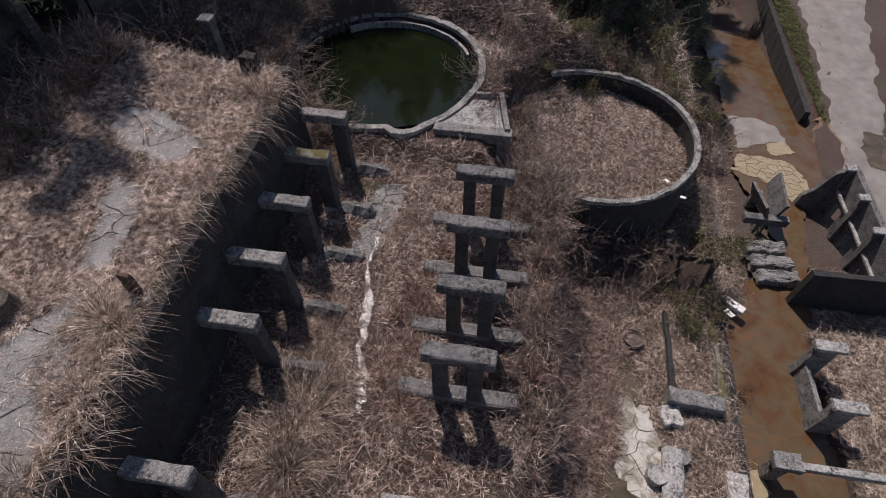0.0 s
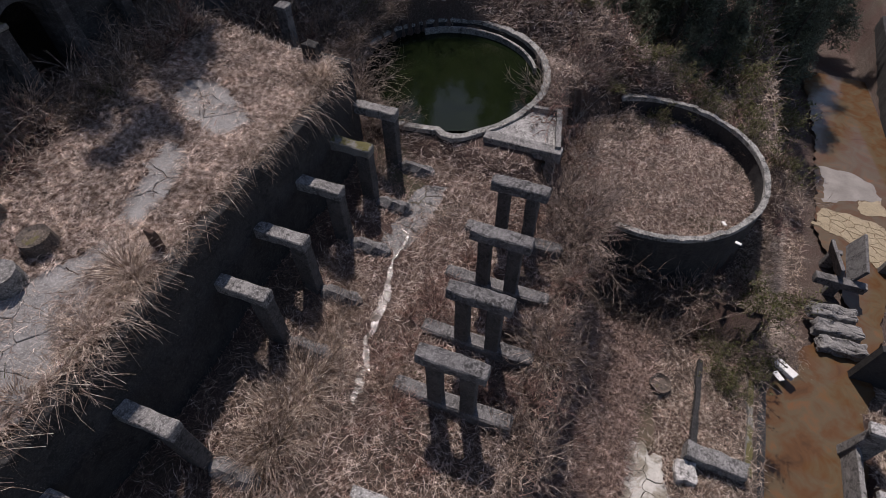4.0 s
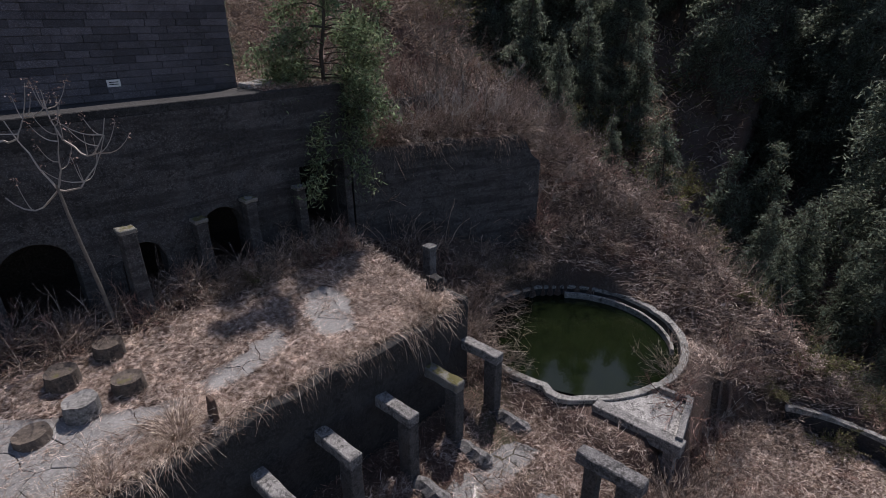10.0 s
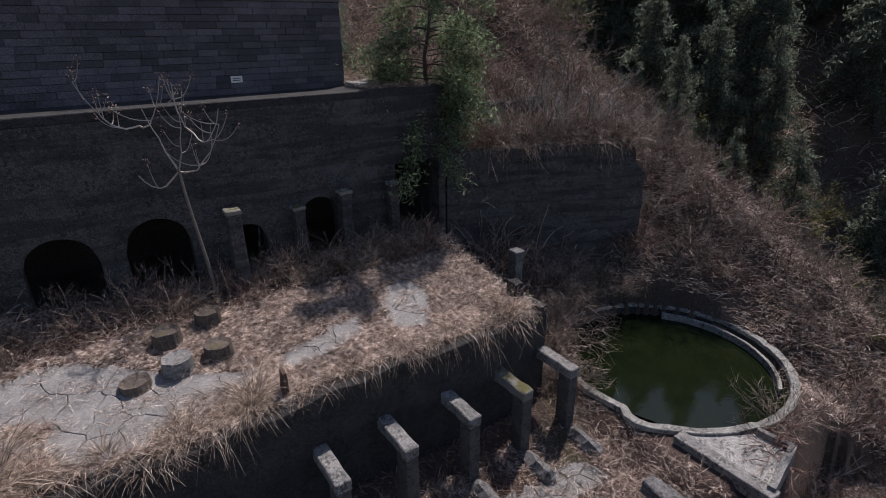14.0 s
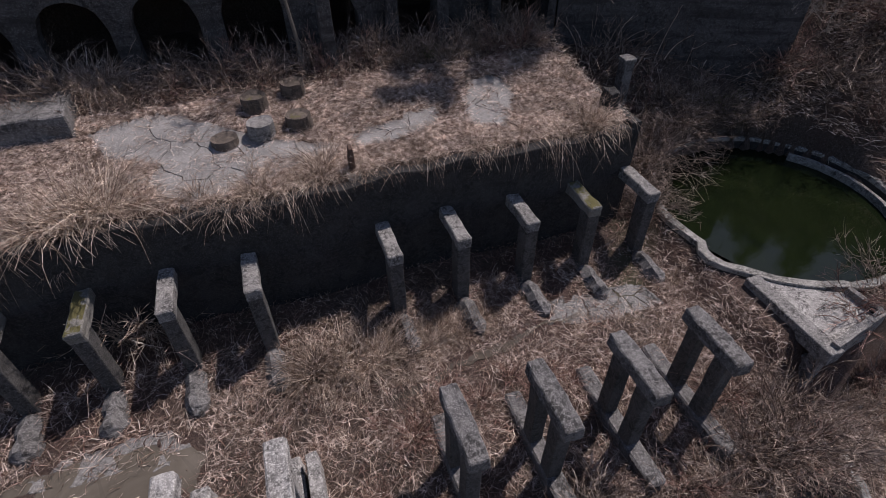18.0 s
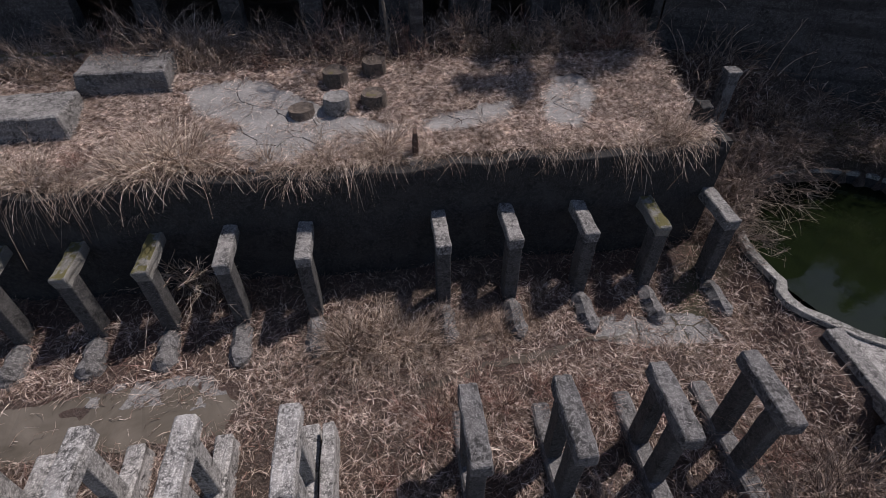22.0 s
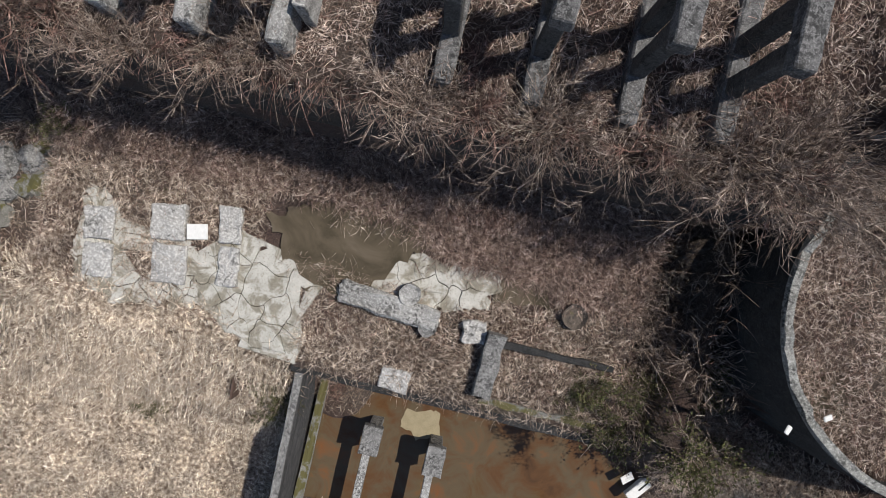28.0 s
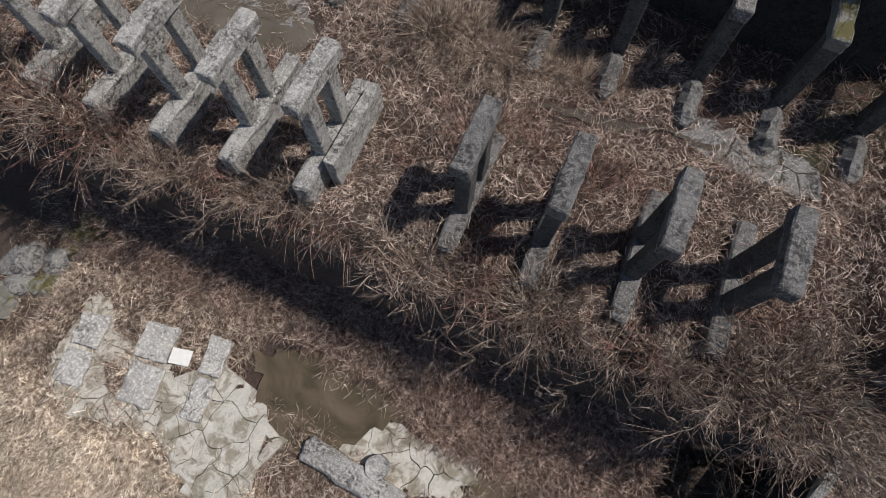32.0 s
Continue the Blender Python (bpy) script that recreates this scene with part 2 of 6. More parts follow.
POND = water_material("green_water", [(0.004, 0.007, 0.003), (0.009, 0.014, 0.005)])
ORANGE = water_material("rust_coloured_water", [(0.055, 0.032, 0.018), (0.10, 0.052, 0.024), (0.10, 0.075, 0.045), (0.16, 0.07, 0.028)], 0.12)
PUDDLE = water_material("muddy_puddle", [(0.04, 0.034, 0.02), (0.095, 0.075, 0.05), (0.15, 0.122, 0.088)], 0.1)
MUD = water_material("silty_puddle", [(0.07, 0.06, 0.045), (0.15, 0.132, 0.108)], 0.22)

# ---- building helpers ----


def mesh_of(name, bm, mat):
    me = bpy.data.meshes.new(name)
    bm.to_mesh(me)
    bm.free()
    me.materials.append(mat)
    return me


def thing(name, x, y, z, label, category, group="", kind="", turn=0.0):
    ob = new(name)
    ob.matrix_world = pose(x, y, z, 0, 0, turn)
    ob.empty_display_size = 0.2
    return tagged(ob, label, category, group, kind)


def part(name, bm, mat, parent=None, label="", at=None):
    ob = new(name, mesh_of(name, bm, mat))
    if parent is not None:
        ob.parent = parent
    if at is not None:
        ob.matrix_basis = at
    return tagged(ob, label) if label else ob


def solid(name, bm, mat, label, category, group="", kind="", at=None):
    return tagged(part(name, bm, mat, None, "", at), label, category, group, kind)


def block(sx, sy, sz, x=0.0, y=0.0, z=0.0, worn=0.012, cuts=3, bevel=0.02, seed=0.0, taper=1.0, into=None):
    """A worn block of concrete: bevelled, and uneven by a few millimetres or centimetres. z is its underside."""
    bm = bmesh.new()
    bmesh.ops.create_cube(bm, size=1)
    for v in bm.verts:
        k = taper if v.co.z > 0 else 1.0
        v.co = Vector((v.co.x * sx * k, v.co.y * sy * k, (v.co.z + 0.5) * sz))
    if bevel:
        bmesh.ops.bevel(bm, geom=bm.edges[:], offset=bevel, segments=1, affect="EDGES")
    if cuts:
        long = [e for e in bm.edges if e.calc_length() > 0.25]
        bmesh.ops.subdivide_edges(bm, edges=long, cuts=cuts, use_grid_fill=True)
    for v in bm.verts:
        q = v.co * 3.1 + Vector((seed * 7.3, seed * 3.7, seed))
        v.co += worn * (noise.noise_vector(q) + 0.6 * noise.noise_vector(q * 3.3))
        v.co += Vector((x, y, z))
    if into is not None:
        me = bpy.data.meshes.new("tmp")
        bm.to_mesh(me)
        into.from_mesh(me)
        bpy.data.meshes.remove(me)
        bm.free()
        return into
    return bm


def strip(path, width, low, high, closed=False, worn=0.015):
    """A wall along a path in plan, from low to high (numbers, or functions of x and y), rectangular in section."""
    bm = bmesh.new()
    rows = []
    n = len(path)
    for i, (x, y) in enumerate(path):
        a, b = path[(i - 1) % n if closed else max(i - 1, 0)], path[(i + 1) % n if closed else min(i + 1, n - 1)]
        d = Vector((b[0] - a[0], b[1] - a[1], 0)).normalized()
        s = Vector((-d.y, d.x, 0)) * width / 2
        lo = low(x, y) if callable(low) else low
        hi = high(x, y) if callable(high) else high
        c = Vector((x, y, 0))
        row = []
        for side, zz in ((1, lo), (1, 0.5 * (lo + hi)), (1, hi - 0.03), (0.9, hi), (0, hi), (-0.9, hi), (-1, hi - 0.03), (-1, 0.5 * (lo + hi)), (-1, lo)):
            q = c + s * side + Vector((0, 0, zz))
            q += worn * (noise.noise_vector(q * 2.3) + 0.7 * noise.noise_vector(q * 7.1)) if zz > lo else Vector()
            row.append(bm.verts.new(q))
        rows.append(row)
    for i in range(n if closed else n - 1):
        a, b = rows[i], rows[(i + 1) % n]
        for k in range(len(a) - 1):
            bm.faces.new((a[k], a[k + 1], b[k + 1], b[k]))
    if not closed:
        bm.faces.new(rows[0][::-1])
        bm.faces.new(rows[-1])
    bmesh.ops.recalc_face_normals(bm, faces=bm.faces[:])
    return bm


def arc(cx, cy, r, a0, a1, step=4.0):
    n = max(2, int(abs(a1 - a0) / step))
    return [(cx + r * math.cos(radians(a0 + (a1 - a0) * i / n)), cy + r * math.sin(radians(a0 + (a1 - a0) * i / n))) for i in range(n + 1)]


def line(x0, y0, x1, y1, step=0.4):
    n = max(1, int(math.hypot(x1 - x0, y1 - y0) / step))
    return [(x0 + (x1 - x0) * i / n, y0 + (y1 - y0) * i / n) for i in range(n + 1)]


# ---- lie of the land ----
POND_AT, POND_R = (12.9, 0.15), 3.8
RING_AT, RING_R = (13.25, -8.65), 4.15


def ease(v, a, b):
    t = min(1.0, max(0.0, (v - a) / (b - a)))
    return t * t * (3 - 2 * t)


def blend(a, b, t):
    return a + (b - a) * t


def terrace_edge(x):
    return 1.62 + 0.1 * math.sin(0.9 * x)


def back_wall(x):
    """The foot of the tall wall behind the terrace."""
    return 8.1 if x < 8.4 else 8.1 - 0.43 * (x - 8.4)


def bank(x, y):
    """The overgrown bank east of the basins, up to its ridge, then down into the wooded valley."""
    crest = 3.3 + (0.25 if y < 0 else 0.52) * y
    z = min(1.2 + 0.55 * (x - 16.5) + (0.55 * y if y > 0 else 0.36 * y), crest)
    ridge = 20.8 + 0.3 * min(0.0, y) + 0.08 * max(0.0, y)
    return z if x < ridge else blend(z, -6.5 + 0.12 * max(0.0, y), ease(x, ridge, ridge + (4 if y < 0 else 8)))


def land(x, y):
    soft = 0.10 * noise.noise(Vector((x * 0.7, y * 0.7, 0))) + 0.05 * noise.noise(Vector((x * 2.3, y * 2.3, 3)))
    # low ground: the slab, the pools and the road beside them
    low = -4.08
    if y < -13:
        pool = ease(x, -2.6, -2.3)
        slope = blend(-4.2, -7.6, min(1.0, max(0.0, (-13.4 - y) / 4.0)))
        low = blend(slope, -7.75 if y > -19.1 else -7.15, pool) if y < -13.9 or x < -2.6 else low
    if y < -13.95:
        low += 0.75 * ease(math.hypot(x + 1.5, 0.8 * (y + 14.7)), 1.5, 0.6)
    if x < 6.7 and y > -9:
        low += 0.85 * ease(y, -8.7, -7.2)
    east = ease(x, 6.7, 7.4)
    if y >= -13.9:
        low = blend(low, -5.0, east)
    elif x > 8.6:
        low = blend(-7.75, -7.75 - 0.11 * max(0.0, x - 10), ease(x, 8.6, 9.5))
        low = blend(low, low + 2.0, ease(y, -17.5, -14.2) * ease(x, 8.6, 10.0))
    west = ease(x, -10.4, -11.4)
    low = blend(low, low - 1.5, west * ease(y, -13.6, -12.6)) + 0.4 * soft
    brink = -22.4 - 1.5 * ease(x, 17, 25)
    road = ease(y, brink, brink - 0.8) * ease(x, 11, 14)
    low = blend(low, -8.5 + 0.3 * soft, road)
    low -= 0.02 * max(0.0, -30 - y)
    # the trough between the two rows of piers
    mid = 0.42 - 0.22 * ease(y, -3.4, -5.0) - 0.18 * ease(y, -6.15, -6.9) + 0.42 * ease(y, -0.5, 0.9) + 0.6 * soft
    # round the basins
    mid_e = blend(0.7, 1.1, ease(x, 7.5, 9.5))
    d_pond = math.hypot(x - POND_AT[0], y - POND_AT[1])
    d_ring = math.hypot(x - RING_AT[0], y - RING_AT[1])
    up = bank(x, y)
    around = blend(mid_e, up, ease(x, 14.5, 17.5)) if y < 2.5 else blend(1.4, up, ease(x, 12.0, 17.5))
    if x > 7.6 and y >= 2.5:
        around = max(around, blend(1.2, 4.0, ease(y, 3.0, 7.0)))
    if y < -4.2:
        side = blend(blend(0.3, -1.4, ease(y, -4.4, -6.0)), up, ease(x, 16.0, 18.5))
        around = blend(around, side, ease(y, -4.2, -4.9))
    if y < -6.0:
        gully = blend(-4.6, -2.0, ease(x, 10.5, 15.0))
        out = blend(gully, max(up, -3.0), ease(x, 16.0, 18.5))
        out = blend(out, -7.9, ease(y, -13.5, -17.0))
        around = blend(around, out, ease(y, -6.0, -7.4)) if x > 8 else blend(around, gully, ease(y, -6.6, -7.2))
    mid = blend(mid, around, ease(x, 7.9, 8.9))
    z = mid
    if x < 8.4:
        z = blend(mid, low, ease(y, -6.95, -7.15))
    elif y < -13.9:
        z = blend(around, low, ease(y, -14.0, -16.5))
    # inside the basins
    if d_pond < POND_R:
        z = 0.2
    if d_ring < RING_R:
        z = -2.1 + 0.6 * soft + 0.4 * ease(y, -8, -5)
    # terrace and what lies behind it
    if x < 7.75:
        te = terrace_edge(x)
        top = 4.22 + 0.75 * ease(y, 2.0, 7.5) + (0.25 if 1.9 < y < 5.7 else 0.7) * soft
        z = blend(z, top, ease(y, te + 0.02, te + 0.14) * ease(x, 7.7, 7.55))
    bw = back_wall(x)
    if x < 8.4 and y > 7.9:
        z = 4.95 if y < 11.6 else (13.0 if x < 5.35 else 10.4) + 0.5 * soft
    elif y > bw + 0.15 and x < 16.6:
        ledge = blend(blend(10.0, 7.85, ease(x, 8.4, 9.2)), 9.2 + 0.25 * max(0.0, y - 10), ease(y, 9.85, 10.0))
        ledge = max(ledge, bank(x, y)) if y > 10 else ledge
        z = blend(z, ledge + 0.5 * soft, ease(y, bw + 0.15, bw + 0.3) * ease(x, 16.6, 16.2))
    # wooded hillside across the valley, and hills behind
    if x > 34 and y > -14:
        z += 0.55 * min(x - 34, 60) * ease(y, -14, -4)
    if y > 14:
        z += 0.35 * min(y - 14, 60) * (1 - ease(x, 18, 24) if x < 34 else 0.3)
    return z


def axis_steps(a, b, fine, reach):
    """Even steps between a and b, then steps that grow outwards to the horizon."""
    v = [a + fine * i for i in range(int((b - a) / fine) + 1)]
    step, lo, hi = fine, [], []
    p, q = v[0], v[-1]
    while p > -reach or q < reach:
        step *= 1.35
        p, q = p - step, q + step
        lo.append(p)
        hi.append(q)
    return lo[::-1] + v + hi


xs, ys = axis_steps(-14, 26, 0.25, 700), axis_steps(-24, 14, 0.25, 700)
gverts = [(x, y, land(x, y)) for y in ys for x in xs]
nx = len(xs)
gfaces = [(j * nx + i, j * nx + i + 1, (j + 1) * nx + i + 1, (j + 1) * nx + i) for j in range(len(ys) - 1) for i in range(nx - 1)]
gme = bpy.data.meshes.new("ground")
gme.from_pydata(gverts, [], gfaces)
gme.materials.append(GROUND)
for f in gme.polygons:
    f.use_smooth = True
ground = tagged(new("ground", gme), "uneven ground of dry grass litter and soil", "ground", kind="structure")

# ---- walls of the site ----


def pierced(x0, x1, y, thick, low, high, openings, step=0.14):
    """A straight wall along x with openings (centre, width, height of the crown, arched or not) that reach its foot."""
    def crown(x, o):
        c, w, top, arched = o
        if not arched:
            return top
        u = min(1.0, abs(x - c) / (w / 2))
        return top - (w / 2) * 0.95 * (1 - math.sqrt(max(0.0, 1 - u * u)))

    bm = bmesh.new()
    cuts = sorted({x0, x1, *(o[0] - o[1] / 2 for o in openings), *(o[0] + o[1] / 2 for o in openings)})
    front, back = y - thick / 2, y + thick / 2

    def quad(*p):
        bm.faces.new([bm.verts.new(q) for q in p])

    def rough(x, z):
        return 0.05 * noise.noise(Vector((x * 1.3, z * 1.3, 7))) + 0.03 * noise.noise(Vector((x * 5, z * 5, 2)))

    for a, b in zip(cuts, cuts[1:]):
        hole = next((o for o in openings if abs((a + b) / 2 - o[0]) < o[1] / 2), None)
        n = max(1, int((b - a) / (step if hole else 0.5)))
        if hole:
            quad((a, front, low), (a, back, low), (a, back, crown(a, hole)), (a, front, crown(a, hole)))
            quad((b, front, low), (b, front, crown(b, hole)), (b, back, crown(b, hole)), (b, back, low))
        for i in range(n):
            p, q = a + (b - a) * i / n, a + (b - a) * (i + 1) / n
            zp, zq = (crown(p, hole), crown(q, hole)) if hole else (low, low)
            m = 12
            for k in range(m):
                u0, u1, v0, v1 = (blend(zp, high, k / m), blend(zp, high, (k + 1) / m), blend(zq, high, k / m), blend(zq, high, (k + 1) / m))
                quad((p, front + rough(p, u0), u0), (q, front + rough(q, v0), v0), (q, front + rough(q, v1), v1), (p, front + rough(p, u1), u1))
            quad((q, back, zq), (p, back, zp), (p, back, high), (q, back, high))
            quad((p, front + rough(p, high), high), (q, front + rough(q, high), high), (q, back, high), (p, back, high))
            if hole:
                quad((p, front + rough(p, zp), zp), (p, back, zp), (q, back, zq), (q, front + rough(q, zq), zq))
    bmesh.ops.remove_doubles(bm, verts=bm.verts[:], dist=0.002)
    bmesh.ops.recalc_face_normals(bm, faces=bm.faces[:])
    return bm


path = [(x, terrace_edge(x) - 0.06) for x, _ in line(-16, 0, 7.65, 0)]
solid("retaining_wall_upper", strip(path, 0.34, -0.2, lambda x, y: 4.16 + 0.06 * math.sin(3 * x) + 0.05 * noise.noise(Vector((4 * x, 0, 0))), worn=0.03), RETAIN, "near-black concrete retaining wall below the terrace", "retaining wall", kind="structure")
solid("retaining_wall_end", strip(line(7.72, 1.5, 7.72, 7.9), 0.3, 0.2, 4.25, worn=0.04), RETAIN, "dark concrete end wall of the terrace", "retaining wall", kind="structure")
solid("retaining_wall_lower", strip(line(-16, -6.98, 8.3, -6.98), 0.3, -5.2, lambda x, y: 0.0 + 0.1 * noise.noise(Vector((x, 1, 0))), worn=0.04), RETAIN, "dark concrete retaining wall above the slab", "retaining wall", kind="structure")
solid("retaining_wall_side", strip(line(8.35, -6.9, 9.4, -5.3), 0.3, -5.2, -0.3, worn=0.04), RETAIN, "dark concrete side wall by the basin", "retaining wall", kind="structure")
ARCHES = [(-1.75, 1.75, 7.28, True), (-4.15, 1.75, 7.2, True), (-6.5, 1.75, 7.2, True), (-8.9, 1.75, 7.2, True), (3.2, 1.4, 7.05, True), (0.75, 1.2, 6.6, True), (7.15, 1.9, 7.75, False)]
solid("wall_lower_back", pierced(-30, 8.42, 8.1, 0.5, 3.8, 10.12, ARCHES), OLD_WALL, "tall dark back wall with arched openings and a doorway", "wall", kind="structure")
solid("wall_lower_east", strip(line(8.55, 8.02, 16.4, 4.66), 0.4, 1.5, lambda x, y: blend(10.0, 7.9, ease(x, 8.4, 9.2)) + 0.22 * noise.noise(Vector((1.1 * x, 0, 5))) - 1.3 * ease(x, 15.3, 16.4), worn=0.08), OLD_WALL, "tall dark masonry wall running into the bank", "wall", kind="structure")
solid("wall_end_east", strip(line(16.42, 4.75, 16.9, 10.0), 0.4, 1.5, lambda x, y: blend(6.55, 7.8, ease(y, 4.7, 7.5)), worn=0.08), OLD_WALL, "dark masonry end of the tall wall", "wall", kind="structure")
solid("wall_ledge_east", strip(line(9.2, 9.9, 15.4, 9.9), 0.24, 7.0, 9.2, worn=0.03), OLD_WALL, "low dark wall with a pale top above the east wall", "wall", kind="structure")
# Added wall, near-black, stops light leaking in behind the doorway.
solid("wall_cave_side", strip(line(8.2, 8.4, 8.2, 11.7), 0.3, 3.8, 10.16), GAP, "added near-black side wall keeping the doorway dark", "wall", kind="structure")
# Near-black colour holds the ledge's shade; its hidden back roofs the arch hollow.
bm = bmesh.new()
block(38.5, 3.9, 0.24, -10.8, 9.82, 10.12, worn=0.03, cuts=10, into=bm)
solid("ledge", bm, RETAIN, "ledge on top of the back wall, shade put in its colour", "ledge", kind="structure")
core = solid("wall_upper_back", strip(line(-30, 9.98, 5.36, 9.98), 0.4, 10.3, 13.12, worn=0.0), JOINT, "dark wall of coursed ashlar blocks on the ledge", "wall", kind="structure")
part("coping", block(36, 0.62, 0.14, -12.62, 9.98, 13.12, worn=0.02, cuts=12), STONE, core, "thin stone coping")
solid("landing", block(1.75, 1.15, 0.16, 6.3, 9.75, 10.34, worn=0.05, cuts=6), PALE, "pale broken concrete landing beside the upper wall", "landing")
plaque = thing("wall_plaque", 1.6, 9.71, 10.72, "small white plaque with two lines of unreadable lettering", "sign")
part("plate", block(0.36, 0.025, 0.2, 0, 0, 0, worn=0.0, cuts=0, bevel=0.004), WHITE, plaque)
for k in (0.06, 0.12):
    part("lettering_bar", block(0.24, 0.006, 0.022, 0, -0.0155, k, worn=0.0, cuts=0, bevel=0), GAP, plaque)

# pillars before the back wall
for x, y, top, w, mossy in ((0.17, 6.75, 7.5, 0.42, True), (4.0, 7.5, 7.25, 0.42, True), (2.35, 7.5, 7.0, 0.4, True), (5.85, 7.45, 7.25, 0.36, False), (9.66, 4.95, 4.52, 0.42, False)):
    p = thing("pillar", x, y, 0, "free-standing concrete pillar " + ("with a mossy top" if mossy else "with a bare top"), "pillar", "pillars before the back wall")
    base = 4.6 if x < 8 else 1.6
    # Shafts near the wall take its dark material in place of shade.
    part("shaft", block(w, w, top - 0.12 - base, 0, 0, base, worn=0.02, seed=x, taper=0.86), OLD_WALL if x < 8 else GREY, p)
    part("head", block(w * 1.05, w * 1.05, 0.12, 0, 0, top - 0.12, worn=0.02, seed=y), MOSSY if mossy else CONCRETE, p)

# stumps, post and block on the terrace


def drum(r, h, seed, hollow=0.6):
    bm = bmesh.new()
    bmesh.ops.create_cone(bm, cap_ends=True, segments=18, radius1=r * 1.08, radius2=r, depth=h)
    top = [f for f in bm.faces if f.normal.z > 0.9]
    bmesh.ops.inset_region(bm, faces=top, thickness=r * 0.3)
    for v in {v for f in top for v in f.verts}:
        v.co.z -= hollow * h
    for v in bm.verts:
        v.co += 0.045 * noise.noise_vector(v.co * 4 + Vector((seed, 0, 0))) + Vector((0, 0, h / 2))
    return bm


for k, (x, y, h) in enumerate(((-2.25, 4.05, 0.5), (-2.27, 5.2, 0.5), (-1.17, 5.55, 0.5), (-1.24, 4.2, 0.45), (0.3, 7.0, 0.5), (-3.2, 4.0, 0.28), (3.9, 6.85, 0.5))):
    solid("concrete_stump", drum(0.34, h, k, 0.06 if k == 0 else 0.14), CONCRETE if k == 0 else STUMP, "short hollow brown stump on the terrace" if k else "short pale concrete stump on the terrace", "stump", "stumps on the terrace", at=pose(x, y, land(x, y) - 0.08))
p = thing("broken_post", -0.3, 1.95, 4.15, "broken dark upright post at the terrace edge", "post")
part("stub", block(0.14, 0.3, 0.75, 0, 0, 0, worn=0.03, seed=8, taper=0.8), RUST, p)
part("foot", block(0.34, 0.5, 0.16, 0, -0.05, -0.08, worn=0.03, seed=9), CONCRETE, p)
p = thing("broken_post", 7.45, 2.55, 4.1, "dark weathered stub at the terrace corner", "post")
part("stub", block(0.4, 0.5, 0.7, 0, 0, 0, worn=0.05, seed=18, taper=0.85), RETAIN, p)
for x, y, z, sx, sy, h, mat, label in ((-8.0, 5.95, 4.35, 2.5, 1.65, 1.0, GREY, "long grey concrete machine base with a sloping end"), (-10.1, 4.2, 4.2, 2.3, 1.5, 0.85, CONCRETE, "low grey concrete machine base with straw on top"), (-11.0, 6.85, 4.4, 3.2, 0.4, 0.9, MOSSY, "narrow mossy concrete machine base before the wall")):
    p = thing("machine_base", x, y, z, label, "machine base", "machine bases on the terrace")
    part("body", block(sx, sy, h, 0, 0, 0, worn=0.04, cuts=5, seed=x, taper=0.93, bevel=0.04), mat, p)
    part("footing", block(sx + 0.18, sy + 0.18, 0.2, 0, 0, -0.04, worn=0.04, cuts=4, seed=y), CONCRETE, p)

# broken paving


def clip(poly, px, py, nx_, ny_):
    out = []
    for i, a in enumerate(poly):
        b = poly[(i + 1) % len(poly)]
        da, db = (a[0] - px) * nx_ + (a[1] - py) * ny_, (b[0] - px) * nx_ + (b[1] - py) * ny_
        if da <= 0:
            out.append(a)
        if da * db < 0:
            t = da / (da - db)
            out.append((a[0] + t * (b[0] - a[0]), a[1] + t * (b[1] - a[1])))
    return out


def inside(x, y, poly):
    c = False
    for i, a in enumerate(poly):
        b = poly[i - 1]
        if (a[1] > y) != (b[1] > y) and x < (b[0] - a[0]) * (y - a[1]) / (b[1] - a[1]) + a[0]:
            c = not c
    return c


def on_edge(x, y, poly):
    """The point of an outline nearest to x, y."""
    best = None
    for i, a in enumerate(poly):
        b = poly[i - 1]
        dx, dy = b[0] - a[0], b[1] - a[1]
        t = min(1.0, max(0.0, ((x - a[0]) * dx + (y - a[1]) * dy) / (dx * dx + dy * dy)))
        q = (a[0] + t * dx, a[1] + t * dy)
        d = math.hypot(q[0] - x, q[1] - y)
        if best is None or d < best[0]:
            best = (d, q)
    return best[1]


def cracked(outline, size, gap, rng):
    """Pieces, large and small, into which an outlined slab has cracked."""
    x0, x1, y0, y1 = min(p[0] for p in outline), max(p[0] for p in outline), min(p[1] for p in outline), max(p[1] for p in outline)
    seeds = []
    for _ in range(int(16 * (x1 - x0) * (y1 - y0) / size**2)):
        q = (rng.uniform(x0, x1), rng.uniform(y0, y1), rng.choice((0.3, 0.5, 0.8, 1.4)))
        if inside(q[0], q[1], outline) and all(math.hypot(q[0] - s[0], q[1] - s[1]) > size * 0.5 * (q[2] + s[2]) for s in seeds):
            seeds.append(q)
    pieces = []
    for s in seeds:
        r = 2.2 * size
        box = [(s[0] - r, s[1] - r), (s[0] + r, s[1] - r), (s[0] + r, s[1] + r), (s[0] - r, s[1] + r)]
        for o in seeds:
            d = math.hypot(o[0] - s[0], o[1] - s[1])
            if 0 < d < 5 * size:
                u = ((o[0] - s[0]) / d, (o[1] - s[1]) / d)
                box = clip(box, s[0] + u[0] * (d / 2 - gap), s[1] + u[1] * (d / 2 - gap), *u)
                if len(box) < 3:
                    break
        if len(box) > 2:
            pieces.append(box)
    return pieces


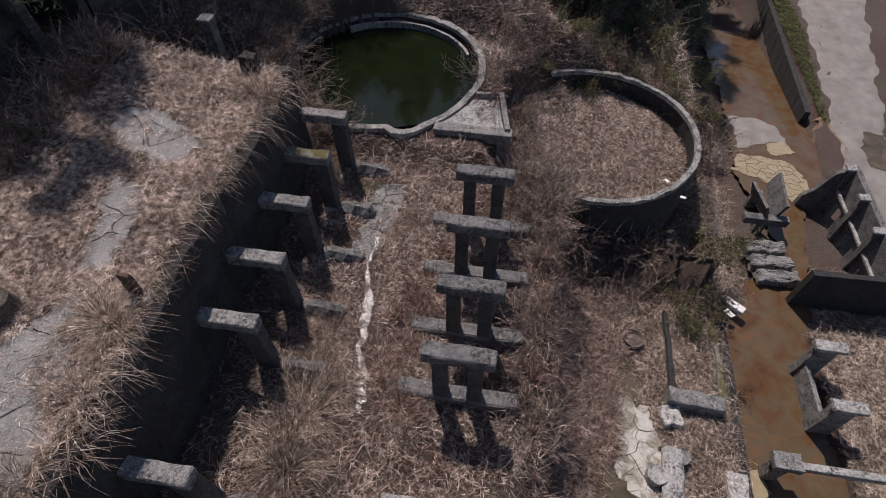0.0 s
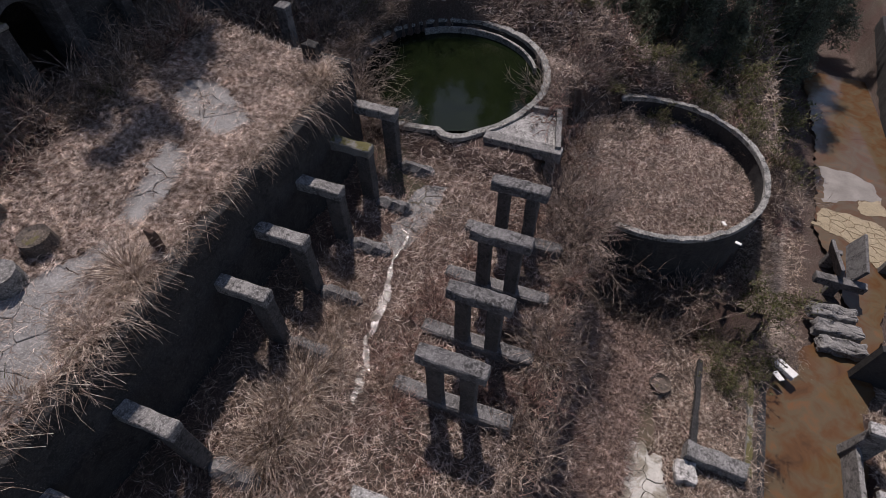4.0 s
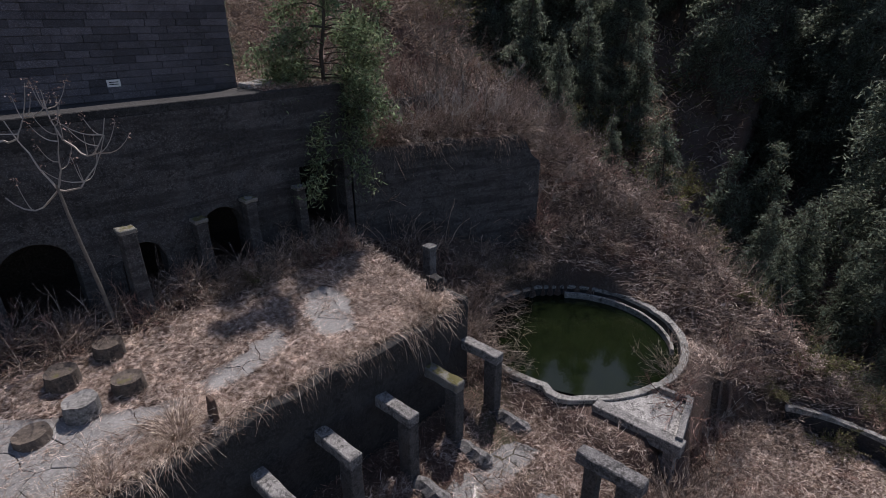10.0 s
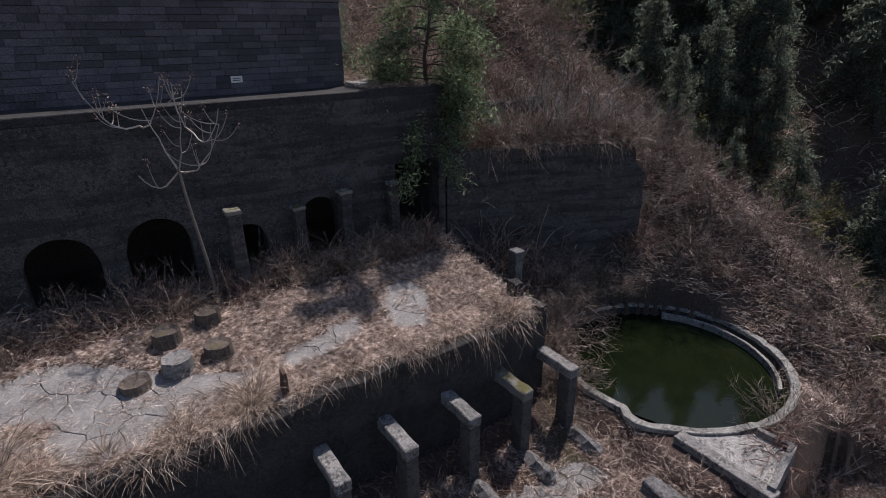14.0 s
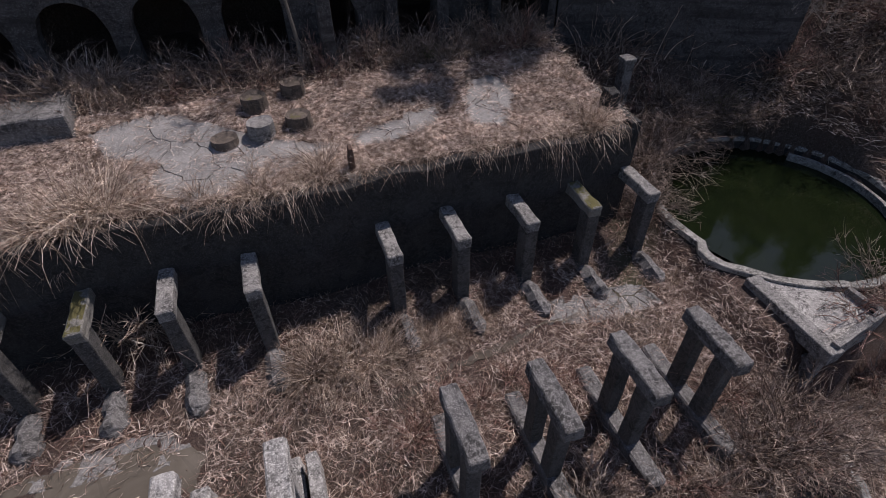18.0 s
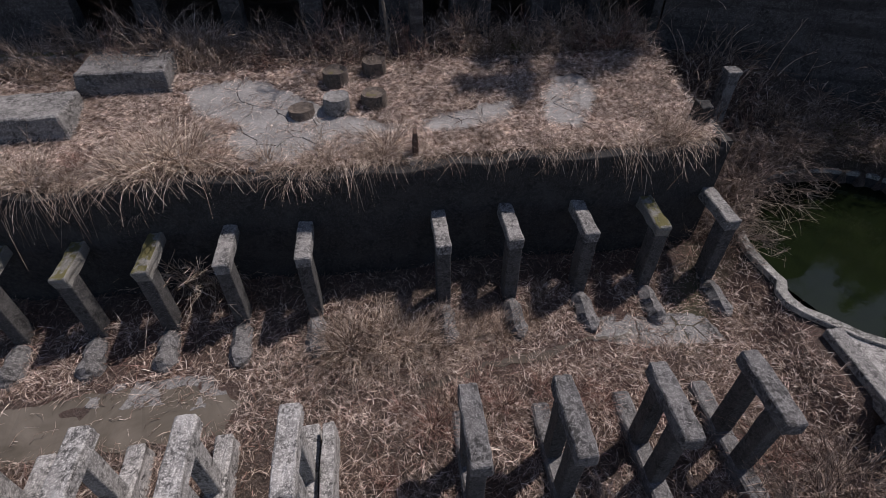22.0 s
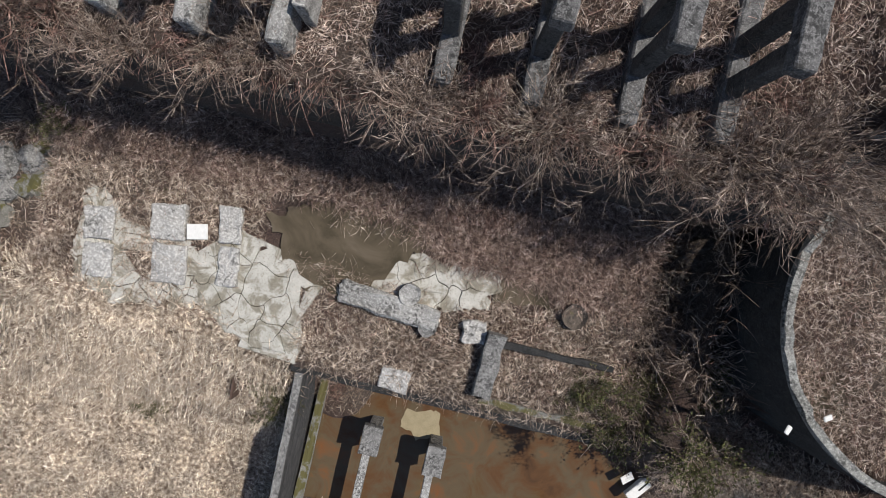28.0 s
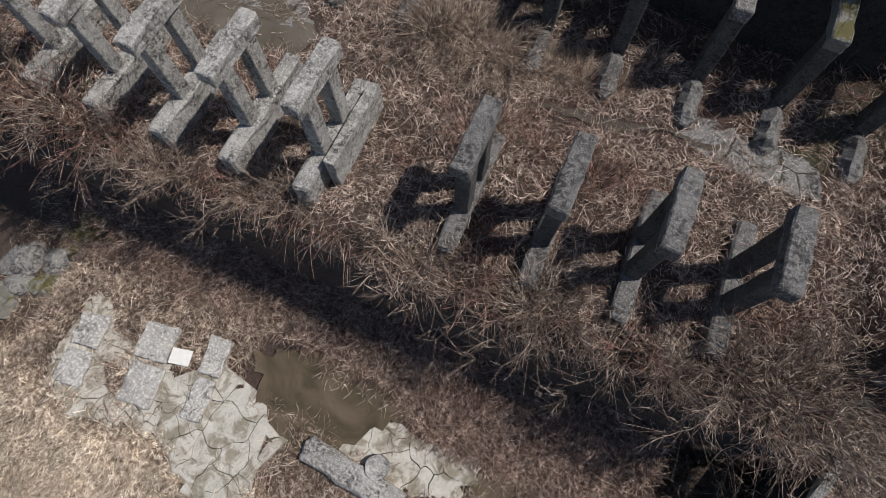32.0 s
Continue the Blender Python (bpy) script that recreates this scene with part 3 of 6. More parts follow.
def piece_mesh(poly, thick, rng, outline, z):
    """A slab piece with a wandering edge, broken off at the outline."""
    ring = []
    for i, a in enumerate(poly):
        b = poly[(i + 1) % len(poly)]
        n = max(1, int(math.hypot(b[0] - a[0], b[1] - a[1]) / 0.09))
        for k in range(n):
            x, y = a[0] + (b[0] - a[0]) * k / n, a[1] + (b[1] - a[1]) * k / n
            w = noise.noise_vector(Vector((x * 2.1, y * 2.1, 0))) * 0.2 + noise.noise_vector(Vector((x * 8, y * 8, 5))) * 0.035
            if not inside(x, y, outline):
                x, y = on_edge(x, y, outline)
                w = noise.noise_vector(Vector((x * 3.4, y * 3.4, 9))) * 0.28 + noise.noise_vector(Vector((x * 11, y * 11, 7))) * 0.13
            q = (x + w.x, y + w.y)
            if not ring or math.hypot(q[0] - ring[-1][0], q[1] - ring[-1][1]) > 0.02:
                ring.append(q)
    if len(ring) < 4:
        return None
    cx, cy = sum(p[0] for p in ring) / len(ring), sum(p[1] for p in ring) / len(ring)
    bm = bmesh.new()
    lean = (rng.uniform(-0.012, 0.012), rng.uniform(-0.012, 0.012))
    rise = [z(x, y) - z(cx, cy) + lean[0] * (x - cx) + lean[1] * (y - cy) for x, y in ring]
    low = [bm.verts.new((x - cx, y - cy, r)) for (x, y), r in zip(ring, rise)]
    mid = [bm.verts.new((x - cx, y - cy, thick - 0.012 + r)) for (x, y), r in zip(ring, rise)]
    top = []
    for (x, y), r in zip(ring, rise):
        d = max(0.05, math.hypot(x - cx, y - cy))
        k = 1 - 0.012 / d
        top.append(bm.verts.new(((x - cx) * k, (y - cy) * k, thick + r)))
    for a, b in ((low, mid), (mid, top)):
        for i in range(len(a)):
            j = (i + 1) % len(a)
            bm.faces.new((a[i], a[j], b[j], b[i]))
    bm.faces.new(top)
    return bm, cx, cy


def paving(name, outlines, size, gap, z, thick, mat, label, seed):
    rng = random.Random(seed)
    root = tagged(new(name), label, "paving", kind="structure")
    level = z if callable(z) else lambda x, y: z
    for outline in outlines:
        for poly in cracked(outline, size, gap, rng):
            made = piece_mesh(poly, thick * rng.uniform(0.9, 1.08), rng, outline, level)
            if made is None:
                continue
            bm, cx, cy = made
            part("slab_piece", bm, mat, root, at=pose(cx, cy, level(cx, cy)))
    return root


MAIN_SLAB = [(-4.6, -10.2), (-5.4, -10.6), (-5.8, -11.2), (-5.6, -12.6), (-4.7, -12.95), (-4.05, -13.42), (-2.46, -13.48), (-2.5, -12.45), (-3.0, -11.7), (-2.2, -11.2), (-2.34, -10.8), (-2.9, -11.05), (-3.35, -10.95), (-3.55, -10.5), (-4.0, -10.75)]
WEST_SLAB = [(-9.45, -10.0), (-9.3, -12.5), (-8.3, -13.05), (-5.6, -12.75), (-5.7, -11.3), (-6.3, -10.9), (-6.4, -12.2), (-7.2, -12.35), (-7.95, -12.2), (-8.2, -11.0), (-8.6, -10.1)]
EAST_SLAB = [(-1.2, -11.0), (-0.6, -10.6), (-0.85, -9.97), (0.1, -9.9), (1.1, -9.72), (2.1, -9.85), (2.76, -9.75), (2.88, -10.3), (2.37, -10.95), (1.1, -11.25), (0.42, -10.79)]
paving("paving_lower", [MAIN_SLAB, EAST_SLAB], 0.95, 0.008, -4.12, 0.14, SLAB, "pale cracked concrete paving on the low ground", 3)
paving("paving_west", [WEST_SLAB], 0.62, 0.012, -4.13, 0.12, SLAB, "pale broken concrete edging round the plinth blocks", 4)
TERRACE_SLABS = [[(-6.5, 5.2), (-4.8, 5.7), (-3.6, 4.9), (-1.9, 3.75), (-0.2, 3.1), (-0.7, 2.9), (-2.2, 3.0), (-3.25, 2.0), (-4.2, 1.9), (-5.2, 2.75), (-4.8, 3.6), (-5.9, 4.1)], [(-0.05, 3.4), (1.2, 3.7), (2.6, 4.05), (2.5, 3.25), (1.1, 2.85), (0.0, 2.85)], [(3.2, 3.0), (3.9, 4.9), (4.9, 5.0), (5.1, 3.9), (4.2, 2.5)]]
paving("paving_terrace", TERRACE_SLABS, 1.35, 0.009, lambda x, y: 4.22 + 0.75 * ease(y, 2.0, 7.5) - 0.05, 0.09, TERRACE, "grey cracked concrete paving on the terrace", 5)
TROUGH_SLABS = [[(4.0, -1.5), (4.4, -0.8), (6.9, -0.9), (7.4, -1.9), (6.0, -1.9)], [(-8.6, -1.5), (-6.0, -1.3), (-5.2, -2.0), (-6.0, -2.2), (-8.4, -1.9)]]
paving("paving_trough", TROUGH_SLABS, 0.8, 0.012, lambda x, y: land(x, y) - 0.06, 0.07, CONCRETE, "worn concrete floor between the pier rows", 6)

# ---- round basins ----
outline = arc(*POND_AT, POND_R + 0.12, -118, 172) + [(8.98, 0.4), (9.1, -0.5), (9.17, -0.8), (8.98, -1.1), (8.95, -1.45), (9.15, -1.8), (9.5, -2.15), (10.1, -2.75), (10.6, -3.1)]
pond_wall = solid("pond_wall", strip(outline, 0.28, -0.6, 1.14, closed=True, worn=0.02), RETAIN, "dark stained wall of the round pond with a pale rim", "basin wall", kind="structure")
part("rim", strip(outline, 0.28, 1.1, lambda x, y: 1.26 + 0.06 * noise.noise(Vector((3 * x, 3 * y, 0))), closed=True, worn=0.035), RIM, pond_wall, "weathered pale concrete rim")
part("inner_kerb", strip(arc(*POND_AT, POND_R - 0.28, -65, 38), 0.14, 0.0, 1.05, worn=0.02), RIM, pond_wall, "narrow inner kerb above the water")
bm = bmesh.new()
bmesh.ops.create_circle(bm, cap_ends=True, segments=64, radius=POND_R + 0.1)
for v in bm.verts:
    v.co += Vector((*POND_AT, 0.8))
bm.faces.new([bm.verts.new(q) for q in ((10.4, -2.8, 0.8), (9.6, -2.05, 0.8), (9.05, -1.3, 0.8), (9.2, 0.3, 0.8))][::-1])
bmesh.ops.recalc_face_normals(bm, faces=bm.faces[:])
solid("pond_water", bm, POND, "still dark green water in the round pond", "water", kind="structure")
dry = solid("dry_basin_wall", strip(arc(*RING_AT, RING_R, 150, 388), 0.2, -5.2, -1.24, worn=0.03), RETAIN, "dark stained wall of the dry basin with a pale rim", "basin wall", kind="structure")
part("rim", strip(arc(*RING_AT, RING_R, 150, 388), 0.22, -1.28, lambda x, y: -1.1 + 0.1 * noise.noise(Vector((2.2 * x, 2.2 * y, 0))), worn=0.05), RIM, dry, "weathered pale concrete rim")
for x, y, turn in ((9.75, -11.3, 30), (9.55, -11.75, 70)):
    solid("white_scrap", block(0.22, 0.14, 0.05, worn=0.01, cuts=0), WHITE, "small white scrap lying by the basin wall", "scrap", at=pose(x + (0.75 if turn == 30 else 0), y, -1.1 if turn == 30 else -0.95, 8, 5, turn))

# platform between the basins
deck = [(9.45, -2.55), (9.45, -5.0), (11.5, -4.62), (11.42, -3.72), (10.9, -3.45), (10.35, -3.1), (9.8, -2.6)]
bm = bmesh.new()
top = [bm.verts.new((x, y, 1.18)) for x, y in deck]
bot = [bm.verts.new((x, y, 0.95)) for x, y in deck]
bm.faces.new(top)
bm.faces.new(bot[::-1])
for i in range(len(deck)):
    j = (i + 1) % len(deck)
    bm.faces.new((top[i], bot[i], bot[j], top[j]))
bmesh.ops.recalc_face_normals(bm, faces=bm.faces[:])
plat = thing("sluice_platform", 0, 0, 0, "cracked concrete platform on legs between the basins", "platform")
part("deck", bm, PALE, plat)
part("edge_beam", block(0.42, 2.75, 0.42, 9.45, -3.85, 0.9, worn=0.02, seed=11), CONCRETE, plat)
part("kerb", strip(line(9.5, -5.05, 11.55, -4.65), 0.2, 0.7, 1.42, worn=0.02), CONCRETE, plat)
part("kerb", strip(line(11.55, -4.6, 11.45, -3.72), 0.16, 0.7, 1.38, worn=0.02), CONCRETE, plat)
for x, y in ((9.5, -3.1), (9.5, -4.9), (11.4, -4.55)):
    part("leg", block(0.32, 0.34, 1.9, x, y, -1.0, worn=0.015, seed=x + y), CONCRETE, plat)
part("cross_beam", block(0.2, 1.9, 0.22, 9.5, -4.0, 0.3, worn=0.015), CONCRETE, plat)
part("back_wall", strip(line(10.3, -3.2, 11.2, -4.6), 0.16, -0.6, 0.94, worn=0.02), OLD_WALL, plat)

# ---- piers ----


def lump(seed):
    return block(0.56, 1.45, 0.82, 0, -0.55, -0.05, worn=0.085, cuts=5, bevel=0.17, seed=seed, taper=0.86)


def wall_pier(mossy, seed):
    p = thing("pier", 0, 0, 0, ("moss-grown" if mossy else "bare grey") + " concrete pier tied to the retaining wall", "pier", "piers along the retaining wall")
    part("cap_beam", block(0.38, 1.5, 0.32, 0, 0.74, 2.52, seed=seed, worn=0.036 if mossy else 0.026, cuts=5, bevel=0.03), MOSSY if mossy else CONCRETE, p)
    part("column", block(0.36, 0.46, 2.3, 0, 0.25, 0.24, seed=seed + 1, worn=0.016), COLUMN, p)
    part("plinth", lump(seed + 2), GREY, p, "rounded crumbling concrete plinth")
    return p


bare_pier, moss_pier = wall_pier(False, 1), wall_pier(True, 5)
for x in (1.98, 3.92, 7.66, -3.24, -5.14):
    copy_thing(bare_pier, pose(x, 0, 0))
for x in (-6.95, -8.75, -10.6):
    copy_thing(moss_pier, pose(x, 0, 0))
bare_pier.matrix_world, moss_pier.matrix_world = pose(0.17, 0, 0), pose(5.8, 0, 0)


def portal(seed, mat, label, sill_top):
    p = thing("portal_pier", 0, 0, 0, label, "pier", "portal piers")
    part("cap_beam", block(0.40, 1.68, 0.36, 0, 0, 2.49, seed=seed, worn=0.03, cuts=6, bevel=0.03), mat, p)
    for side in (0.42, -0.42):
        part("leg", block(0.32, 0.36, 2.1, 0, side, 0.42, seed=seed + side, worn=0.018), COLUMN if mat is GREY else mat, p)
    part("sill", block(0.40, 3.1, sill_top + 0.3, 0, 0.0, -0.3, seed=seed + 3, worn=0.035, cuts=6, bevel=0.05), mat, p)
    return p


grey = portal(3, GREY, "stained grey concrete portal pier with two legs", 0.62)
pale = portal(9, PALE, "pale pitted concrete portal pier with two legs", 0.85)
for x, y in ((1.98, -4.72), (3.93, -4.66), (5.87, -4.62)):
    copy_thing(grey, pose(x, y, 0))
for x in (-4.96, -6.76, -8.55, -10.3):
    copy_thing(pale, pose(x, -4.8, 0.15))
grey.matrix_world, pale.matrix_world = pose(0.14, -4.68, 0), pose(-3.14, -4.8, 0.15)
solid("low_wall", block(0.26, 2.2, 0.95, -2.72, -4.55, 0.35, worn=0.03, cuts=5), PALE, "low pitted concrete wall beside a portal pier", "wall")

# ---- wet places in the trough ----


def pool_sheet(name, ring, z, mat, label, wobble=0.22):
    bm = bmesh.new()
    pts = []
    for i, a in enumerate(ring):
        b = ring[(i + 1) % len(ring)]
        m = max(3, int(math.hypot(b[0] - a[0], b[1] - a[1]) / 0.12))
        for k in range(m):
            x, y = a[0] + (b[0] - a[0]) * k / m, a[1] + (b[1] - a[1]) * k / m
            w = noise.noise_vector(Vector((x * 1.7, y * 1.7, 1))) * wobble + noise.noise_vector(Vector((x * 6, y * 6, 3))) * wobble * 0.5
            pts.append((x + w.x, y + w.y))
    bm.faces.new([bm.verts.new((x, y, z(x, y) if callable(z) else z)) for x, y in pts])
    bmesh.ops.triangulate(bm, faces=bm.faces[:])
    bmesh.ops.recalc_face_normals(bm, faces=bm.faces[:])
    return solid(name, bm, mat, label, "water", kind="structure")


pool_sheet("puddle_trough", [(-9.2, -1.5), (-6.3, -1.55), (-4.9, -2.2), (-5.2, -3.1), (-8.0, -3.1), (-10.4, -3.2), (-11.4, -2.2)], lambda x, y: land(x, y) + 0.02, MUD, "shallow muddy puddle beside the piers")
TRICKLE = [(-0.8, -2.4), (0.2, -2.3), (1.0, -2.06), (2.2, -1.92), (3.6, -1.56), (4.9, -1.5), (4.9, -1.36), (3.5, -1.4), (2.1, -1.74), (1.0, -1.84), (0.2, -2.06), (-0.7, -2.25)]
WET = water_material("wet_trickle", [(0.05, 0.042, 0.032), (0.10, 0.085, 0.07)], 0.16)
for node in WET.node_tree.nodes:
    if node.bl_idname == "ShaderNodeBump":
        node.inputs["Strength"].default_value, node.inputs["Distance"].default_value = 0.7, 0.010
    if node.bl_idname == "ShaderNodeTexNoise" and node.inputs["Scale"].default_value == 5:
        node.inputs["Scale"].default_value, node.inputs["Detail"].default_value = 30, 6
pool_sheet("trickle", TRICKLE, lambda x, y: land(x, y) + 0.035, WET, "thin trickle of water glinting in the grass")

# ---- low ground: plinths by the slab ----
for k, (x, y, sx, sy, h) in enumerate(((-8.8, -10.95, 0.85, 0.95, 0.24), (-8.62, -11.98, 0.82, 0.95, 0.24), (-6.85, -10.5, 0.95, 1.05, 0.25), (-6.6, -11.65, 1.0, 1.1, 0.23), (-5.1, -10.2, 0.62, 1.05, 0.28), (-4.92, -11.35, 0.6, 1.1, 0.27), (2.33, -11.6, 0.7, 0.62, 0.35))):
    solid("plinth_block", block(sx, sy, h, worn=0.06, cuts=6, bevel=0.03, seed=k), PLINTH, "pale square concrete plinth block on the low slab", "plinth", "plinth blocks", at=pose(x, y, -4.12, 0, 0, 8))
solid("long_plinth", block(2.9, 0.65, 0.5, worn=0.08, cuts=6, bevel=0.07, seed=2), PALE, "long crumbling concrete plinth beside the puddle", "plinth", at=pose(-0.2, -11.4, -4.2, 0, 0, -6))
solid("round_plinth", drum(0.3, 0.5, 4, 0.05), PALE, "round concrete plinth at the long plinth", "plinth", at=pose(0.32, -10.95, -4.15))
solid("round_plinth", drum(0.36, 0.5, 6, 0.25), STUMP, "dark hollow round plinth in dry grass", "plinth", at=pose(5.0, -10.53, -4.25))
solid("round_plinth", drum(0.26, 0.5, 8, 0.05), CONCRETE, "small round concrete plinth at the plinth end", "plinth", at=pose(1.0, -11.75, -4.2))
solid("white_board", block(0.58, 0.44, 0.04, worn=0.004, cuts=1, bevel=0.006), WHITE, "clean white rectangular board lying on the slab", "board", at=pose(-5.98, -10.58, -3.9, 2, 3, 12))
solid("low_wall", strip(line(2.98, -11.5, 2.9, -13.3), 0.5, -4.6, lambda x, y: -3.55 + 0.15 * noise.noise(Vector((3 * x, 3 * y, 1))), worn=0.07), CONCRETE, "low rough concrete wall on the low ground", "wall")
# Near-black stands in for the shadow band along this edge.
solid("low_wall", strip(line(3.2, -11.75, 6.4, -11.75), 0.18, -4.6, -3.78, worn=0.05), RETAIN, "thin low wall in the grass, shadow band put in its colour", "wall")
solid("plinth_block", block(0.85, 0.62, 0.42, worn=0.05, cuts=5, bevel=0.03, seed=31), PLINTH, "pale worn concrete block at the pool edge", "plinth", "plinth blocks", at=pose(0.42, -13.45, -4.35, 0, 0, -3))
solid("low_wall", strip(line(2.9, -13.45, 6.3, -13.5), 0.2, -4.6, -3.95, worn=0.06), MOSSY, "low mossy concrete edge wall above the pool", "wall")
pool_sheet("puddle_slab", [(-4.2, -9.6), (-2.5, -8.9), (-0.2, -8.8), (0.8, -9.4), (0.0, -10.0), (-0.55, -10.75), (-1.1, -11.25), (-1.9, -11.3), (-2.6, -11.5), (-3.1, -10.95), (-3.7, -10.3)], -3.97, PUDDLE, "shallow muddy puddle on the slab", 0.34)
pool_sheet("puddle_slab_east", [(2.5, -9.9), (4.2, -9.8), (4.3, -10.4), (2.6, -10.6)], -4.0, PUDDLE, "small muddy puddle at the slab")
for k, (x, y, r) in enumerate(((-11.3, -9.6, 0.42), (-13.2, -10.0, 0.65), (-13.3, -11.6, 0.75), (-11.7, -10.3, 0.5), (-12.3, -9.6, 0.5), (-12.2, -10.5, 0.4), (-11.9, -9.1, 0.35), (-12.9, -10.8, 0.45), (-11.35, -10.9, 0.3))):
    bm = bmesh.new()
    bmesh.ops.create_icosphere(bm, subdivisions=3, radius=r)
    for v in bm.verts:
        v.co += 0.4 * r * noise.noise_vector(v.co * 1.6 / r + Vector((k * 5, 0, 0))) + 0.1 * r * noise.noise_vector(v.co * 6)
        v.co.z *= 0.6
    solid("boulder", bm, MOSSY if k % 3 != 1 else CONCRETE, "mossy boulder in the gully" if k % 3 != 1 else "rough pale grey boulder in the gully", "boulder", "boulders", at=pose(x, y, land(x, y) + 0.1 * r))

# ---- orange pool and the ruins beside it ----
solid("pool_wall_north", strip(line(-2.6, -13.78, 8.4, -13.95), 0.3, -8.2, lambda x, y: -4.15 if x < 6.4 else -4.15 - 0.6 * (x - 6.4), worn=0.03), RETAIN, "dark concrete wall along the pool", "wall", kind="structure")
west = solid("pool_wall_west", strip(line(-2.42, -13.7, -2.28, -20.5), 0.22, -8.2, -4.62, worn=0.03), OLD_WALL, "narrow dark concrete wall at the pool's end", "wall", kind="structure")
part("coping", strip(line(-2.42, -13.7, -2.28, -20.5), 0.24, -4.64, -4.55, worn=0.02), CONCRETE, west, "pale worn coping")
solid("pool_ledge", block(0.3, 6.0, 0.25, -1.98, -16.8, -7.1, worn=0.05, cuts=5), MOSSY, "narrow concrete ledge beside the pool wall", "ledge", kind="structure")
solid("low_wall", strip(line(-4.45, -14.2, -4.38, -15.45), 0.07, -6.0, -5.0, worn=0.01), RUST, "thin dark upright edge in the grass bank", "wall")
pool_sheet("pool_water", [(-2.2, -14.0), (2.0, -14.1), (8.2, -14.4), (10.0, -16.2), (14.0, -19.4), (20.0, -18.5), (30, -19.5), (40, -19.5), (40, -24.4), (28, -24.6), (20, -24.6), (17.5, -21.6), (12, -20.2), (8.5, -19.2), (4.0, -18.9), (-2.2, -20.5)], lambda x, y: -7.5 - 0.11 * max(0.0, x - 10), ORANGE, "shallow rust-orange water in the pool and stream")
for x, y in ((0.05, -16.0), (2.2, -16.2)):
    p = thing("pool_post", x, y, 0, "concrete post with a block head in orange water", "post", "posts in the pool")
    part("column", block(0.42, 0.5, 1.9, 0, 0, -8.0, worn=0.015, seed=x), CONCRETE, p)
    part("head", block(0.62, 0.95, 0.32, 0, -0.05, -6.15, worn=0.03, seed=y), CONCRETE, p)
    part("beam", block(0.26, 4.0, 0.3, -0.06, -2.4, -6.2, worn=0.015, seed=x + 2), PALE, p)
for x in (4.3, 6.75):
    p = thing("pool_buttress", x, -18.55, 0, "concrete buttress with a pale flat cap beside the pool", "buttress", "buttresses beside the pool")
    part("wall", block(0.4, 0.95, 2.5, 0, 0.05, -8.0, worn=0.02, seed=x, taper=0.8), CONCRETE, p)
    part("cap", block(0.46, 1.2, 0.2, 0, 0, -5.4, worn=0.02, seed=x + 1), PALE, p)
solid("low_wall", strip(line(4.5, -18.25, 6.55, -18.25), 0.2, -8.2, -6.5, worn=0.03), CONCRETE, "thin concrete wall between two buttresses", "wall")
pool_sheet("mud_patch", [(0.9, -15.3), (2.2, -15.2), (2.4, -16.0), (1.6, -16.25), (1.0, -15.9)], -7.485, plain("yellow_mud", (0.22, 0.18, 0.10), (0.34, 0.28, 0.17), 4, 0.5), "yellowish mud patch rising from the pool")
solid("cross_wall", strip(line(10.35, -18.75, 10.5, -23.5), 0.3, -8.2, -5.25, worn=0.02), RETAIN, "dark concrete cross wall of the ruin", "wall")
WINDOWS = [(12.2, 0.75, -7.1, False), (14.3, 0.8, -7.1, False), (16.4, 0.8, -7.1, False)]
ruin = thing("ruined_building", 0, 0, 0, "roofless concrete ruin wall with openings and pilasters", "ruin")
part("wall", pierced(10.6, 17.6, -22.6, 0.28, -8.4, -5.25, WINDOWS), GREY, ruin)
part("string_course", block(6.8, 0.16, 0.14, 14.1, -22.38, -6.75, worn=0.02, cuts=8), PALE, ruin)
for x in (11.1, 13.25, 15.35, 17.4):
    part("pilaster", block(0.34, 0.26, 3.1, x, -22.36, -8.4, worn=0.03, cuts=5, seed=x), GREY, ruin)
    part("pilaster_cap", block(0.42, 0.5, 0.12, x, -22.3, -5.3, worn=0.02, seed=x + 1), PALE, ruin)
part("end_wall", strip(line(17.55, -22.3, 17.65, -21.1), 0.26, -8.9, lambda x, y: blend(-5.5, -7.6, ease(y, -22.1, -21.2)), worn=0.04), GREY, ruin)
# Darker concrete here puts the shade on the panels into the colour.
hop = thing("hopper", 0, 0, 0, "small concrete hopper of tilted panels", "hopper")
part("base_beam", block(0.42, 2.15, 0.42, 14.95, -18.52, -7.3, worn=0.025), GREY, hop)
part("panel", block(2.5, 0.15, 1.15, worn=0.015), GREY, hop, at=pose(16.3, -19.0, -7.2, 14, 0, -4))
part("panel", block(1.9, 0.15, 0.95, worn=0.015), GREY, hop, at=pose(16.0, -18.45, -7.2, -20, 0, 10))
part("prop", block(0.3, 0.5, 1.2, 15.2, -18.6, -8.5, worn=0.01), GREY, hop)
part("prop", block(0.3, 0.5, 1.2, 17.2, -18.7, -8.5, worn=0.01), GREY, hop)
for k in range(3):
    solid("broken_step", block(0.66, 1.9, 0.5, worn=0.12, cuts=6, bevel=0.06, seed=k), CONCRETE, "broken grey concrete step below the hopper", "step", "broken steps", at=pose(13.2 - 0.85 * k, -18.2 - 0.15 * k, -7.6 - 0.02 * k, 0, 0, 4))
paving("paving_stream", [[(21.8, -18.8), (21.9, -20.4), (21.5, -22.0), (20.0, -22.4), (18.1, -22.1), (17.7, -21.1), (19.4, -20.5), (20.2, -18.5)]], 0.75, 0.012, lambda x, y: -7.5 - 0.11 * (x - 10) - 0.05, 0.07, YELLOW, "ochre-stained cracked paving at the stream", 8)
